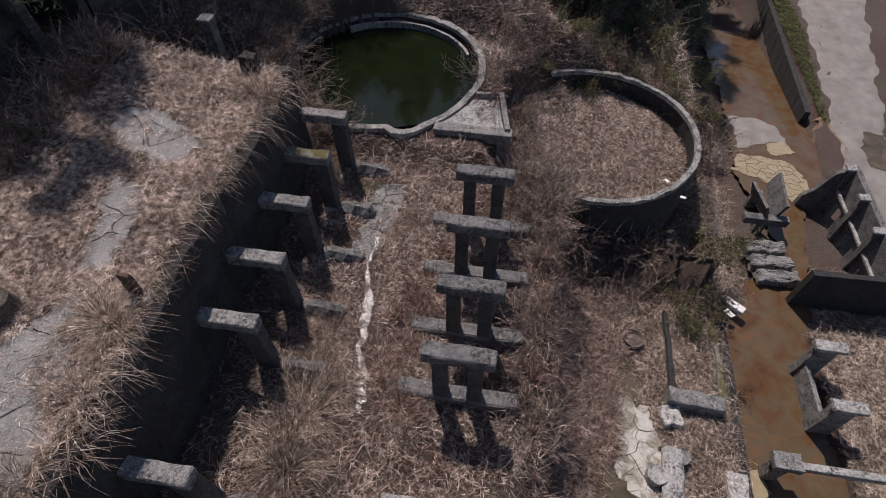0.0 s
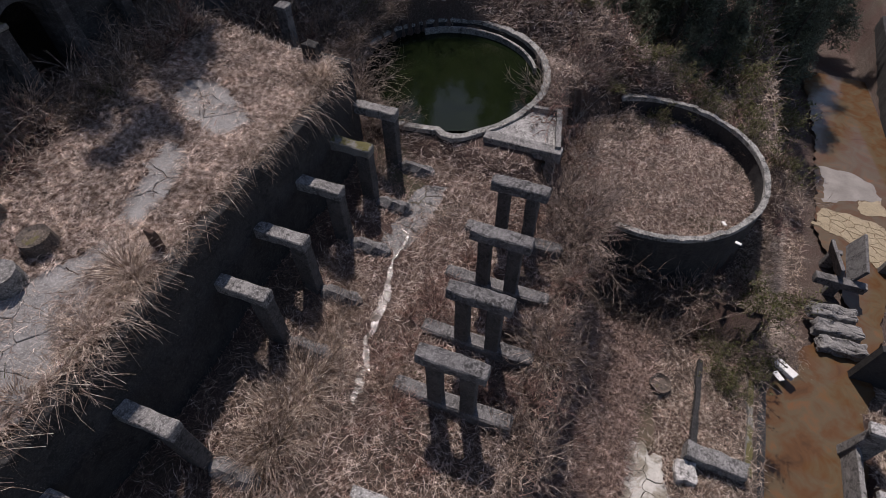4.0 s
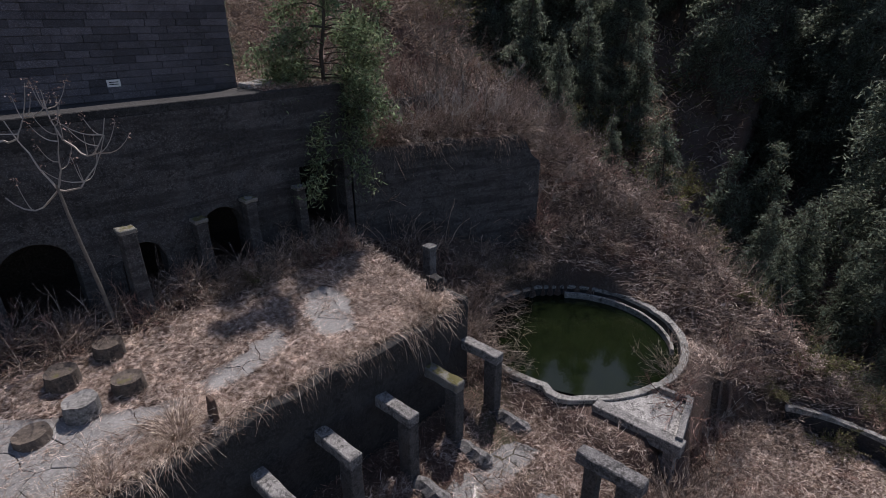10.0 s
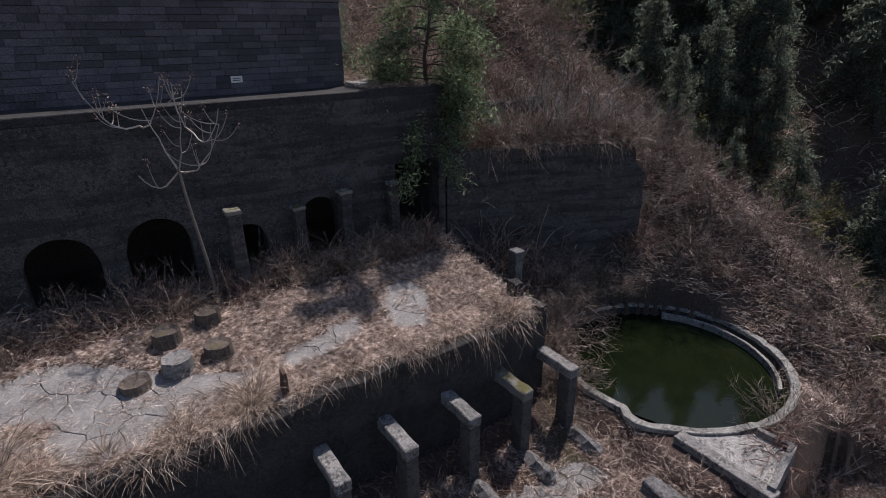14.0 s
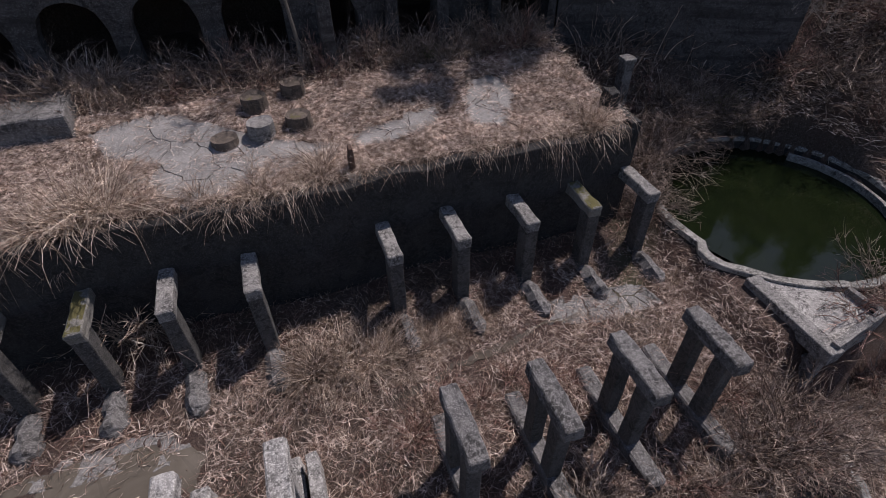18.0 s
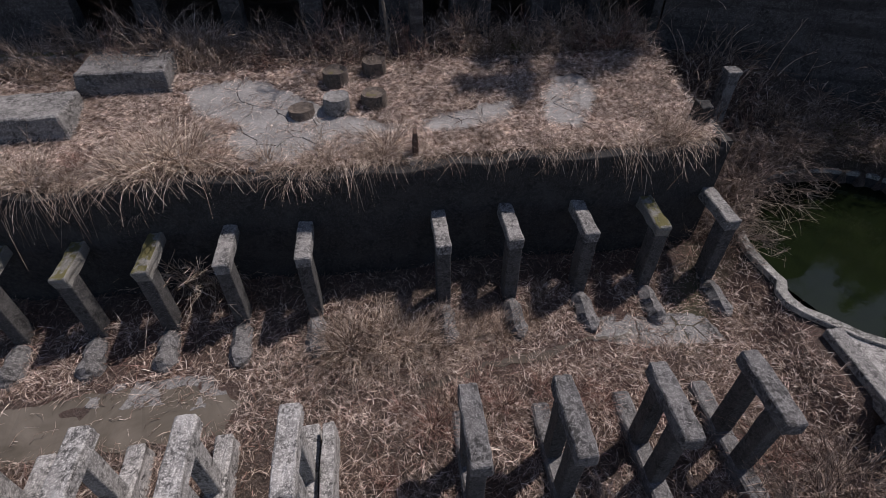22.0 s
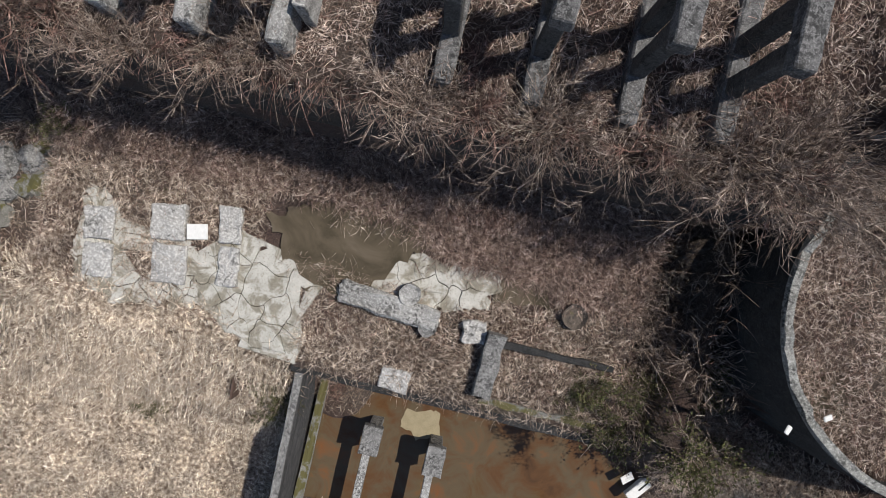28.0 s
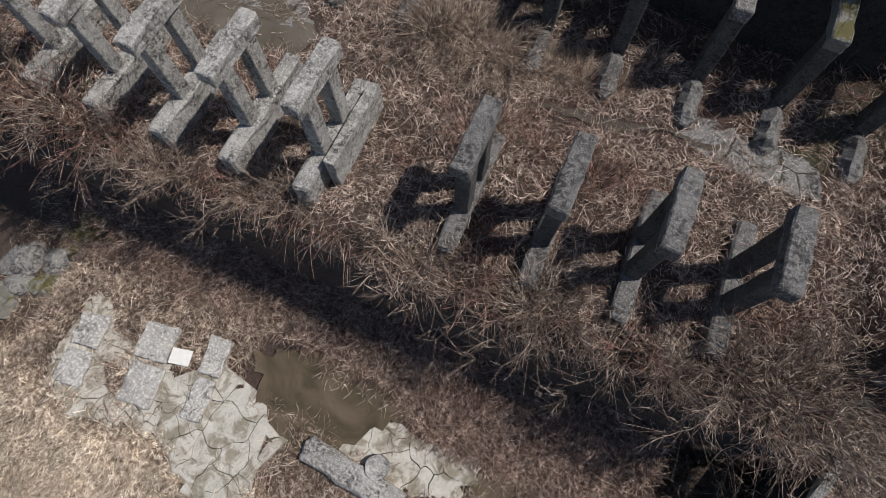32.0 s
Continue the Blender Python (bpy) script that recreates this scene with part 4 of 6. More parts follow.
box = thing("white_box", 9.35, -15.95, -7.1, "long white box lying on the bank", "box", turn=52)
part("body", block(1.1, 0.36, 0.24, worn=0.006, cuts=2), WHITE, box)
part("slot", block(0.42, 0.05, 0.02, 0.1, 0, 0.236, worn=0, cuts=0, bevel=0), GAP, box)
solid("white_scrap", block(0.45, 0.3, 0.06, worn=0.02, cuts=2), WHITE, "torn white sheet beside the box", "scrap", at=pose(8.85, -15.75, -7.0, 10, 5, 40))

pool_sheet("gravel_bar", [(26.3, -19.4), (26.4, -21.2), (25.4, -22.3), (23.8, -22.3), (23.4, -20.7), (22.4, -19.2)], lambda x, y: -7.488 - 0.11 * (x - 10), ROAD, "pale gravel bar beside the orange stream")
pool_sheet("ochre_silt", [(23.3, -20.9), (23.9, -22.3), (22.6, -22.6), (22.1, -21.2)], lambda x, y: -7.48 - 0.11 * (x - 10), YELLOW, "ochre silt bank in the stream")

RUSTY = plain("rust_stained_soil", (0.13, 0.075, 0.042), (0.27, 0.19, 0.13), 1.3, fine=18)
pool_sheet("rusty_soil", [(18.2, -22.9), (19.6, -23.0), (21, -23.3), (22.8, -23.7), (24.5, -24.2), (26.0, -24.5), (26.1, -25.0), (24, -25.3), (22, -25.3), (20, -25.0), (18, -24.8)], lambda x, y: land(x, y) + 0.03, RUSTY, "rust-stained gravelly soil beside the stream", 0.3)

# road beyond the stream
bm = bmesh.new()
rows = []
for i in range(60):
    x = 15.5 + i * 0.6
    near = -24.9 - 0.1 * (x - 24.7) if x > 24.7 else -24.9 + 0.12 * (24.7 - x)
    wide = 3.7 + 0.13 * max(0.0, x - 24.7) + 0.35 * max(0.0, 24.7 - x)
    near += 0.16 * math.sin(1.3 * x) + 0.1 * math.sin(3.1 * x)
    rows.append([bm.verts.new((x, near - wide * k / 8, land(x, near - wide * k / 8) + (0.03 + 0.02 * math.cos(4 * math.pi * k / 8) if 0 < k < 8 else -0.06))) for k in range(9)])
for a, b in zip(rows, rows[1:]):
    for k in range(8):
        bm.faces.new((a[k], a[k + 1], b[k + 1], b[k]))
bmesh.ops.recalc_face_normals(bm, faces=bm.faces[:])
solid("road", bm, ROAD, "pale unpaved gravel road with wheel tracks", "road", kind="structure")
pool_sheet("puddle_road", [(21.6, -26.3), (23.4, -26.4), (24.9, -26.9), (24.8, -28.2), (22.6, -28.0), (21.4, -27.2)], lambda x, y: land(x, y) + 0.065, PUDDLE, "shallow olive puddle on the gravel road")
solid("parapet", strip(line(26.2, -23.95, 46, -24.7), 0.36, -12, -8.35, worn=0.04), RETAIN, "long low dark parapet beside the stream", "wall", kind="structure")
# ---- plants ----
rnd = np.random.default_rng(11)


def net(name, verts, faces, mat):
    me = bpy.data.meshes.new(name)
    me.from_pydata(verts.reshape(-1, 3).tolist(), [], faces.tolist())
    me.materials.append(mat)
    return me


def ribbons(name, lines, widths, mat, flat=0.5):
    """Flat tapering blades along polylines, an array of blades x points x 3."""
    n, k, _ = lines.shape
    d = np.gradient(lines, axis=1)
    side = np.cross(d, rnd.normal(size=(n, 1, 3)) * flat + (0, 0, 1))
    side /= np.linalg.norm(side, axis=2, keepdims=True) + 1e-9
    taper = np.linspace(1, 0.25, k)[None, :, None] * widths[:, None, None] / 2
    verts = np.stack([lines - side * taper, lines + side * taper], 2)
    i = np.arange(n)[:, None] * 2 * k + np.arange(k - 1)[None] * 2
    i = i.ravel()
    return net(name, verts, np.stack([i, i + 1, i + 3, i + 2], 1), mat)


def tubes(name, lines, radii, mat):
    """Three-sided twigs along polylines; radii: twigs x points."""
    n, k, _ = lines.shape
    d = np.gradient(lines, axis=1)
    d /= np.linalg.norm(d, axis=2, keepdims=True) + 1e-9
    a = np.cross(d, np.array([0.31, 0.52, 0.79]))
    a /= np.linalg.norm(a, axis=2, keepdims=True) + 1e-9
    b = np.cross(d, a)
    rings = [lines + radii[..., None] * (np.cos(t) * a + np.sin(t) * b) for t in (0.0, 2.094, 4.189)]
    verts = np.stack(rings, 2)
    i = (np.arange(n)[:, None] * 3 * k + np.arange(k - 1)[None] * 3).ravel()
    faces = np.concatenate([np.stack([i + p, i + q, i + 3 + q, i + 3 + p], 1) for p, q in ((0, 1), (1, 2), (2, 0))])
    return net(name, verts, faces, mat)


def flakes(name, at, size, mat, up=1.0, slim=0.45):
    """Small leaves: one bent quad each."""
    n = len(at)
    u = rnd.normal(size=(n, 3))
    u /= np.linalg.norm(u, axis=1, keepdims=True)
    w = rnd.normal(size=(n, 3)) + (0, 0, up)
    v = np.cross(w, u)
    v /= np.linalg.norm(v, axis=1, keepdims=True) + 1e-9
    u = np.cross(v, w)
    u /= np.linalg.norm(u, axis=1, keepdims=True) + 1e-9
    s = size[:, None]
    verts = np.stack([at - u * s, at + v * s * slim, at + u * s, at - v * s * slim], 1)
    return net(name, verts, np.arange(4 * n).reshape(-1, 4), mat)


def grown(name, me, parent):
    """A part of a plant, of pieces too fine to pick apart."""
    ob = tagged(new(name, me), kind="stuff")
    ob.parent = parent


def arcs(n, k, out, rise, length, base, droop, wild=0.25):
    """Stalks that rise from a tuft and bend outwards."""
    a = rnd.uniform(0, 2 * np.pi, n)
    lean = rnd.uniform(*out, n)
    size = rnd.uniform(*length, n)
    t = np.linspace(0, 1, k)[None]
    r = base * rnd.uniform(0, 1, n)
    reach = r[:, None] + size[:, None] * lean[:, None] * t
    high = size[:, None] * (rise * t * (1 - 0.35 * lean[:, None]) - droop * lean[:, None] * t**2.2)
    turn = a[:, None] + rnd.normal(0, wild, (n, 1)) * t
    return np.stack([reach * np.cos(turn), reach * np.sin(turn), high], 2) + rnd.normal(0, 0.012, (n, k, 3))


def surface(x, y):
    return 10.36 if (x < 8.4 and 7.85 < y < 11.7) else land(x, y)


def wet_or_built(x, y):
    """Where nothing grows."""
    if math.hypot(x - POND_AT[0], y - POND_AT[1]) < POND_R + 0.2 or (8.95 < x < 11.5 and -5.2 < y < -1.0 and y < 0.7 - 0.2 * x + 1.5):
        return True
    if abs(math.hypot(x - RING_AT[0], y - RING_AT[1]) - RING_R) < 0.2:
        return True
    if -2.2 < x < -0.3 and -15.8 < y < -14:
        return False
    if y < -14 and -2.2 < x and y > -18.9 - 0.16 * max(0, x - 8) and (x < 9.4 or y < -17.0 - 0.1 * (x - 10)):
        return True
    if x > 13 and -24.8 < y < -18.8:
        return True
    if x > 15.5 and -29.5 - 0.25 * max(0.0, x - 26) < y < -24.8 - 0.1 * (x - 24.7):
        return True
    if y < -9.6:
        if -6 < x < 3 and (inside(x, y, MAIN_SLAB) or inside(x, y, EAST_SLAB)):
            return rnd.random() < 0.975
        if -9.6 < x < -5.5 and y > -13.2 and inside(x, y, WEST_SLAB):
            return rnd.random() < 0.86
    elif 1.8 < y < 5.8 and -6.6 < x < 5.2:
        if any(inside(x, y, o) for o in TERRACE_SLABS):
            return rnd.random() < 0.97 - 0.45 * max(0.0, noise.noise(Vector((1.1 * x, 1.1 * y, 2))))
    elif -3.3 < y < -0.7 and (inside(x, y, TRICKLE) or inside(x, y + 0.1, TRICKLE) or inside(x, y - 0.08, TRICKLE) or any(inside(x, y, o) for o in TROUGH_SLABS)):
        return rnd.random() < (0.86 - 0.4 * max(0.0, noise.noise(Vector((2.2 * x, 2.2 * y, 8)))) if -1.0 < x < 4 else 0.85)
    if -4.2 < x < 0.8 and -10.7 < y < (-9.45 if x > -2.2 else -8.9):
        return rnd.random() < 0.992
    if -10.8 < x < -5.0 and -3.1 < y < -1.6:
        return rnd.random() < 0.97
    if 2.4 < x < 4.4 and -10.6 < y < -9.8:
        return rnd.random() < 0.9
    if x < 5.3 and y > 7.85:
        return True
    if abs(x + 2.35) < 0.35 and y < -13.6:
        return True
    return False


def sown(count, x0, x1, y0, y1, keep):
    out = []
    pts = rnd.uniform((x0, y0), (x1, y1), (count, 2)).tolist()
    for x, y in pts:
        if noise.noise(Vector((3.3 * x, 3.3 * y, 40))) < -0.1 and rnd.random() < 0.65:
            continue
        if keep(x, y) and not wet_or_built(x, y):
            out.append((x, y, surface(x, y)))
    return np.array(out)


def pale_zone(x, y):
    """How bleached the grass is: the bank below the slab, the dry basin and the terrace."""
    if y < -12.5 and x < -2.3:
        return 0.92
    if math.hypot(x - RING_AT[0], y - RING_AT[1]) < RING_R:
        return 0.8
    if y > 1.6 and x < 7.8:
        return 0.75
    if y < -7:
        return 0.85
    if x > 15.5 and y > -7:
        return 0.5
    return 0.2


def lawn(name, count, mat, low, high, length, width, keep, label, flat_lie=0.28, box=(-14, 25, -25, 12.5)):
    at = sown(count, box[0], box[1], box[2], box[3], keep)
    n = len(at)
    a = rnd.uniform(0, 2 * np.pi, n)
    size = rnd.uniform(*length, n)
    rise = rnd.uniform(low, high, n)
    coarse = 0.92 + 0.9 * np.clip((at[:, 0] - 13.5) / 4, 0, 1)
    t = np.array([0.0, 0.5, 1.0])[None, :]
    bend = rnd.normal(0, 0.5, n)
    ang = a[:, None] + bend[:, None] * t
    x = at[:, 0, None] + size[:, None] * t * np.cos(ang)
    y = at[:, 1, None] + size[:, None] * t * np.sin(ang)
    z = at[:, 2, None] + 0.01 + size[:, None] * rise[:, None] * (t - flat_lie * 2 * t**2) + rnd.uniform(0, 0.05, n)[:, None]
    ob = new(name, ribbons(name, np.stack([x, y, z], 2), coarse * rnd.uniform(*width, n), mat, 0.7))
    return tagged(ob, label, "grass", kind="stuff")


def patchy(x, y, s=0.5, o=0.0):
    return noise.noise(Vector((x * s + o, y * s - o, o)))


lawn("dry_grass", 170000, STRAW, 0.15, 1.1, (0.14, 0.45), (0.010, 0.025), lambda x, y: rnd.random() < (0.7 + 0.9 * patchy(x, y)) * (0.3 if 1.7 < y < 5.9 and x < 7.6 else 0.55 if x > 14 else 1.0), "dense tangled dry straw-coloured grass")
lawn("bleached_grass", 150000, PALE_STRAW, 0.12, 1.1, (0.14, 0.42), (0.010, 0.023), lambda x, y: rnd.random() < pale_zone(x, y) * (1.0 + 0.8 * patchy(x, y, 0.6, 3.0)), "bleached flattened dry grass")
lawn("bleached_bank_grass", 85000, BANK_STRAW, 0.12, 0.8, (0.25, 0.7), (0.018, 0.045), lambda x, y: rnd.random() < 0.85 + 0.5 * patchy(x, y, 0.7, 6.0), "bleached flattened grass on the bank", box=(-14, -2.4, -24, -12.6))
lawn("trough_straw", 70000, PINK_STRAW, 0.1, 1.3, (0.12, 0.42), (0.010, 0.024), lambda x, y: rnd.random() < 0.55 + 1.1 * patchy(x, y, 0.8, 12.0), "pale straw between the pier rows", box=(-13.5, 9.0, -6.4, 0.4))
lawn("terrace_straw", 210000, PINK_STRAW, 0.05, 0.8, (0.10, 0.34), (0.008, 0.020), lambda x, y: rnd.random() < 0.8 + 0.7 * patchy(x, y, 0.9, 2.0), "flattened pinkish-white straw on the terrace", box=(-14, 7.55, 1.65, 5.9))
lawn("bank_straw", 52000, PINK_STRAW, 0.2, 1.0, (0.2, 0.6), (0.012, 0.03), lambda x, y: rnd.random() < 0.5 + 0.9 * patchy(x, y, 0.6, 7.0) + 0.6 * (abs(x - 20.5 - 0.3 * min(0.0, y)) < 1.2), "bleached straw on the bank", box=(14.0, 25, -8, 13))
lawn("reddish_undergrowth", 110000, REDDISH, 0.3, 1.3, (0.14, 0.45), (0.010, 0.026), lambda x, y: y > -13 and rnd.random() < (0.55 + 0.9 * patchy(x, y, 0.4, 9.0)) * (0.2 if 1.7 < y < 5.9 and x < 7.6 else 0.25 if x > 14 else 1.0), "reddish-brown dead undergrowth")
lawn("hilltop_grass", 42000, STRAW, 0.3, 1.2, (0.3, 0.9), (0.02, 0.045), lambda x, y: True, "rough dry grass on the hillside", box=(5.5, 24, 12, 34))
lawn("basin_straw", 26000, PINK_STRAW, 0.1, 0.9, (0.12, 0.4), (0.010, 0.024), lambda x, y: math.hypot(x - RING_AT[0], y - RING_AT[1]) < RING_R - 0.2 and rnd.random() < 0.75 + 0.9 * patchy(x, y, 0.8, 21.0), "pale straw in the dry basin", box=(9.0, 17.5, -12.9, -4.4))
lawn("valley_undergrowth", 26000, STRAW, 0.5, 1.4, (0.5, 1.3), (0.03, 0.07), lambda x, y: rnd.random() < 0.6 + 0.9 * patchy(x, y, 0.2, 1.0), "rough undergrowth below the trees", box=(22, 48, -15, 42))
lawn("valley_greenery", 20000, GREEN, 0.5, 1.4, (0.4, 1.0), (0.03, 0.07), lambda x, y: rnd.random() < 0.35 + 0.9 * patchy(x, y, 0.2, 30.0), "low green growth below the trees", box=(21.5, 48, -15, 42))
lawn("pool_bank_grass", 24000, PALE_STRAW, 0.2, 0.9, (0.15, 0.5), (0.014, 0.032), lambda x, y: rnd.random() < 0.8 + 0.7 * patchy(x, y, 0.8, 18.0), "bleached grass behind the pool buttresses", box=(-1.8, 10.2, -24, -19.1))
lawn("wall_foot_grass", 30000, LITTER, 0.3, 1.4, (0.2, 0.6), (0.012, 0.03), lambda x, y: True, "tangled stalks at the foot of the lower wall", box=(-13, 7.0, -9.0, -7.1))
lawn("reddish_reeds", 42000, LITTER, 0.4, 1.3, (0.2, 0.6), (0.012, 0.03), lambda x, y: rnd.random() < 0.7 + 0.8 * patchy(x, y, 0.9, 5.0), "reddish-brown reeds beside the puddle", box=(0.2, 6.7, -10.2, -7.6))
lawn("gully_grass", 16000, PALE_STRAW, 0.2, 1.0, (0.2, 0.6), (0.014, 0.035), lambda x, y: rnd.random() < 0.75 + 0.8 * patchy(x, y, 0.9, 8.0), "pale grass on the slope by the gully", box=(8.8, 13, -15.5, -12.6))
lawn("low_straw", 36000, PALE_STRAW, 0.1, 0.9, (0.15, 0.5), (0.012, 0.03), lambda x, y: rnd.random() < 0.75 + 0.8 * patchy(x, y, 0.9, 15.0), "bleached straw on the low ground", box=(-11, 6.6, -13.6, -8.2))
at = sown(60000, -14, 25, -25, 12.5, lambda x, y: ((y > -7 and rnd.random() < 0.8) or x > 9) and not (1.7 < y < 5.9 and x < 7.6 and rnd.random() < 0.7))
at[:, 2] += rnd.uniform(0.01, 0.12, len(at))
tagged(new("leaf_litter", flakes("leaf_litter", at, rnd.uniform(0.015, 0.04, len(at)), LITTER, 1.2)), "brown fallen leaves scattered on the ground", "leaf litter", kind="stuff")


def fringe(name, path, count, reach, fall, mat, label):
    """Grass that leans out over an edge and hangs down its face."""
    p = np.array(path)
    i = rnd.integers(0, len(p), count)
    a = rnd.uniform(0, 1, count)
    clump = np.array([max(0.0, 0.2 + 1.9 * noise.noise(Vector((1.1 * q[0], q[1], 4)))) for q in path])[i]
    t = np.array([0, 0.35, 0.7, 1.0])[None]
    out = rnd.uniform(*reach, count) * (0.4 + clump)
    down = rnd.uniform(*fall, count) * (0.35 + 1.1 * clump)
    x = (p[i, 0] + rnd.uniform(-0.3, 0.3, count))[:, None] + rnd.normal(0, 0.38, count)[:, None] * t
    y = (p[i, 1] + rnd.uniform(0.0, 0.45, count))[:, None] - (out[:, None] + 0.35) * t**0.8
    z = (p[i, 2] + rnd.uniform(0.02, 0.15, count))[:, None] + 0.18 * t - (down[:, None] + 0.18) * t**2
    return tagged(new(name, ribbons(name, np.stack([x, y, z], 2), rnd.uniform(0.008, 0.018, count), mat, 0.8)), label, "grass", kind="stuff")


upper_lip = [(x, terrace_edge(x), 4.22) for x in np.arange(-14, 7.6, 0.2)]
lower_lip = [(x, -6.95, 0.05) for x in np.arange(-14, 8.2, 0.2)]
fringe("overhanging_grass", upper_lip, 520, (0.05, 0.45), (0.15, 0.75), STRAW, "dry grass hanging over the terrace edge")
fringe("overhanging_pale_grass", upper_lip, 420, (0.05, 0.5), (0.1, 0.6), PALE_STRAW, "bleached grass hanging over the terrace edge")
fringe("overhanging_lower_grass", lower_lip, 600, (0.05, 0.6), (0.15, 0.7), STRAW, "dry grass hanging over the lower wall")
fringe("overhanging_reddish_grass", lower_lip, 600, (0.05, 0.6), (0.1, 0.7), REDDISH, "reddish stalks hanging over the lower wall")
east_lip = [(8.6 + 7.8 * k / 40, 8.0 - 3.36 * k / 40, 7.9) for k in range(6, 41)]
fringe("overhanging_east_grass", east_lip, 800, (0.05, 0.5), (0.2, 1.0), STRAW, "dry grass hanging over the east wall")
green_at = ((-3.9, 2.1, 0.6), (36, -33, 2.6), (31, -32, 1.6), (-11, -16.0, 0.6), (0.9, -3.2, 0.5), (-0.2, -9.2, 0.8), (-12.0, -13.0, 0.8), (30, -26, 3.0), (24, -26, 2.0), (-8.0, -16.8, 0.7), (-9.6, -8.6, 0.5), (-0.9, -8.9, 0.9), (-6.9, -9.9, 0.5), (-0.1, -12.2, 0.4), (5.9, -12.6, 0.9), (17.8, -11.5, 1.5), (19.6, -1.0, 0.9), (9.9, -12.9, 0.8))
lawn("verge_grass", 26000, GREEN, 0.3, 1.0, (0.15, 0.4), (0.02, 0.045), lambda x, y: rnd.random() < 0.75 + 0.8 * patchy(x, y, 0.8, 4.0), "green grass verge beside the road", box=(25.5, 42, -26.0, -24.2))
lawn("green_grass", 160000, GREEN, 0.3, 1.0, (0.12, 0.3), (0.010, 0.018), lambda x, y: any(abs(x - a) < r and abs(y - b) < r and math.hypot(x - a, y - b) < r * rnd.random() for a, b, r in green_at), "small patches of fresh green grass", box=(-14, 34, -29, 5))

# ---- tussocks and shrubs, each a thing of its own ----


def tussock(mat, n, length, out, label, group):
    t = thing("grass_tussock", 0, 0, 0, label, "tussock", group)
    me = ribbons("tuft", arcs(n, 6, out, 0.95, length, 0.2, 0.75), rnd.uniform(0.008, 0.018, n), mat, 0.6)
    grown("tuft", me, t)
    return t


def fork(lines, per, shrink, spread, upward):
    """Side twigs from random points of the given stems."""
    n, k, _ = lines.shape
    i = rnd.integers(0, n, n * per)
    j = rnd.integers(1, k - 1, n * per)
    start = lines[i, j]
    way = lines[i, k - 1] - lines[i, 0]
    size = np.linalg.norm(way, axis=1) * shrink * rnd.uniform(0.5, 1.2, n * per)
    way = way / (np.linalg.norm(way, axis=1, keepdims=True) + 1e-9) + rnd.normal(0, spread, (n * per, 3)) + (0, 0, upward)
    way /= np.linalg.norm(way, axis=1, keepdims=True)
    t = np.linspace(0, 1, 4)[None, :, None]
    bend = rnd.normal(0, 0.16, (n * per, 1, 3)) * size[:, None, None]
    return start[:, None] + way[:, None] * size[:, None, None] * t + bend * t**2


def shrub(n, length, label, group, mat=None, leaves=0, leaf_mat=None, droop=0.35, name="bare_shrub", out=(0.25, 0.95), side=5, thick=1.0, bent=0.09):
    s = thing(name, 0, 0, 0, label, "shrub", group)
    main = arcs(n, 5, out, 1.0, length, 0.3, droop, 0.6)
    main[:, 1:] += rnd.normal(0, bent, (n, 4, 3)) * np.linspace(0.3, 1, 4)[None, :, None]
    per = side
    side = fork(main, per, 0.5, 0.55, 0.1)
    fine = fork(side, 3, 0.55, 0.6, 0.05)
    mat = mat or TWIG
    grown("stem_mass", tubes("stem_mass", main, thick * np.linspace(0.013, 0.005, 5)[None] * rnd.uniform(0.8, 1.4, (n, 1)), mat), s)
    both = np.concatenate([side, fine])
    grown("twig_spray", tubes("twig_spray", both, np.linspace(0.006, 0.0026, 4)[None] * np.ones((len(both), 1)), mat), s)
    if leaves:
        pick = both[rnd.integers(0, len(both), leaves), rnd.integers(1, 4, leaves)] + rnd.normal(0, 0.04, (leaves, 3))
        grown("foliage", flakes("foliage", pick, rnd.uniform(0.025, 0.055, leaves), leaf_mat, 0.6), s)
    return s


def planted(proto, spots, low=0.8, high=1.25, sink=0.05):
    """Copies of a plant at the spots (x, y, scale); the first spot takes the plant itself."""
    for k, (x, y, s) in enumerate(spots):
        s *= rnd.uniform(low, high)
        m = pose(x, y, surface(x, y) - sink, rnd.uniform(-7, 7), rnd.uniform(-7, 7), rnd.uniform(0, 360))
        ob = proto if k == 0 else copy_thing(proto, m)
        ob.matrix_basis = m @ Matrix.Diagonal((s, s, s, 1))


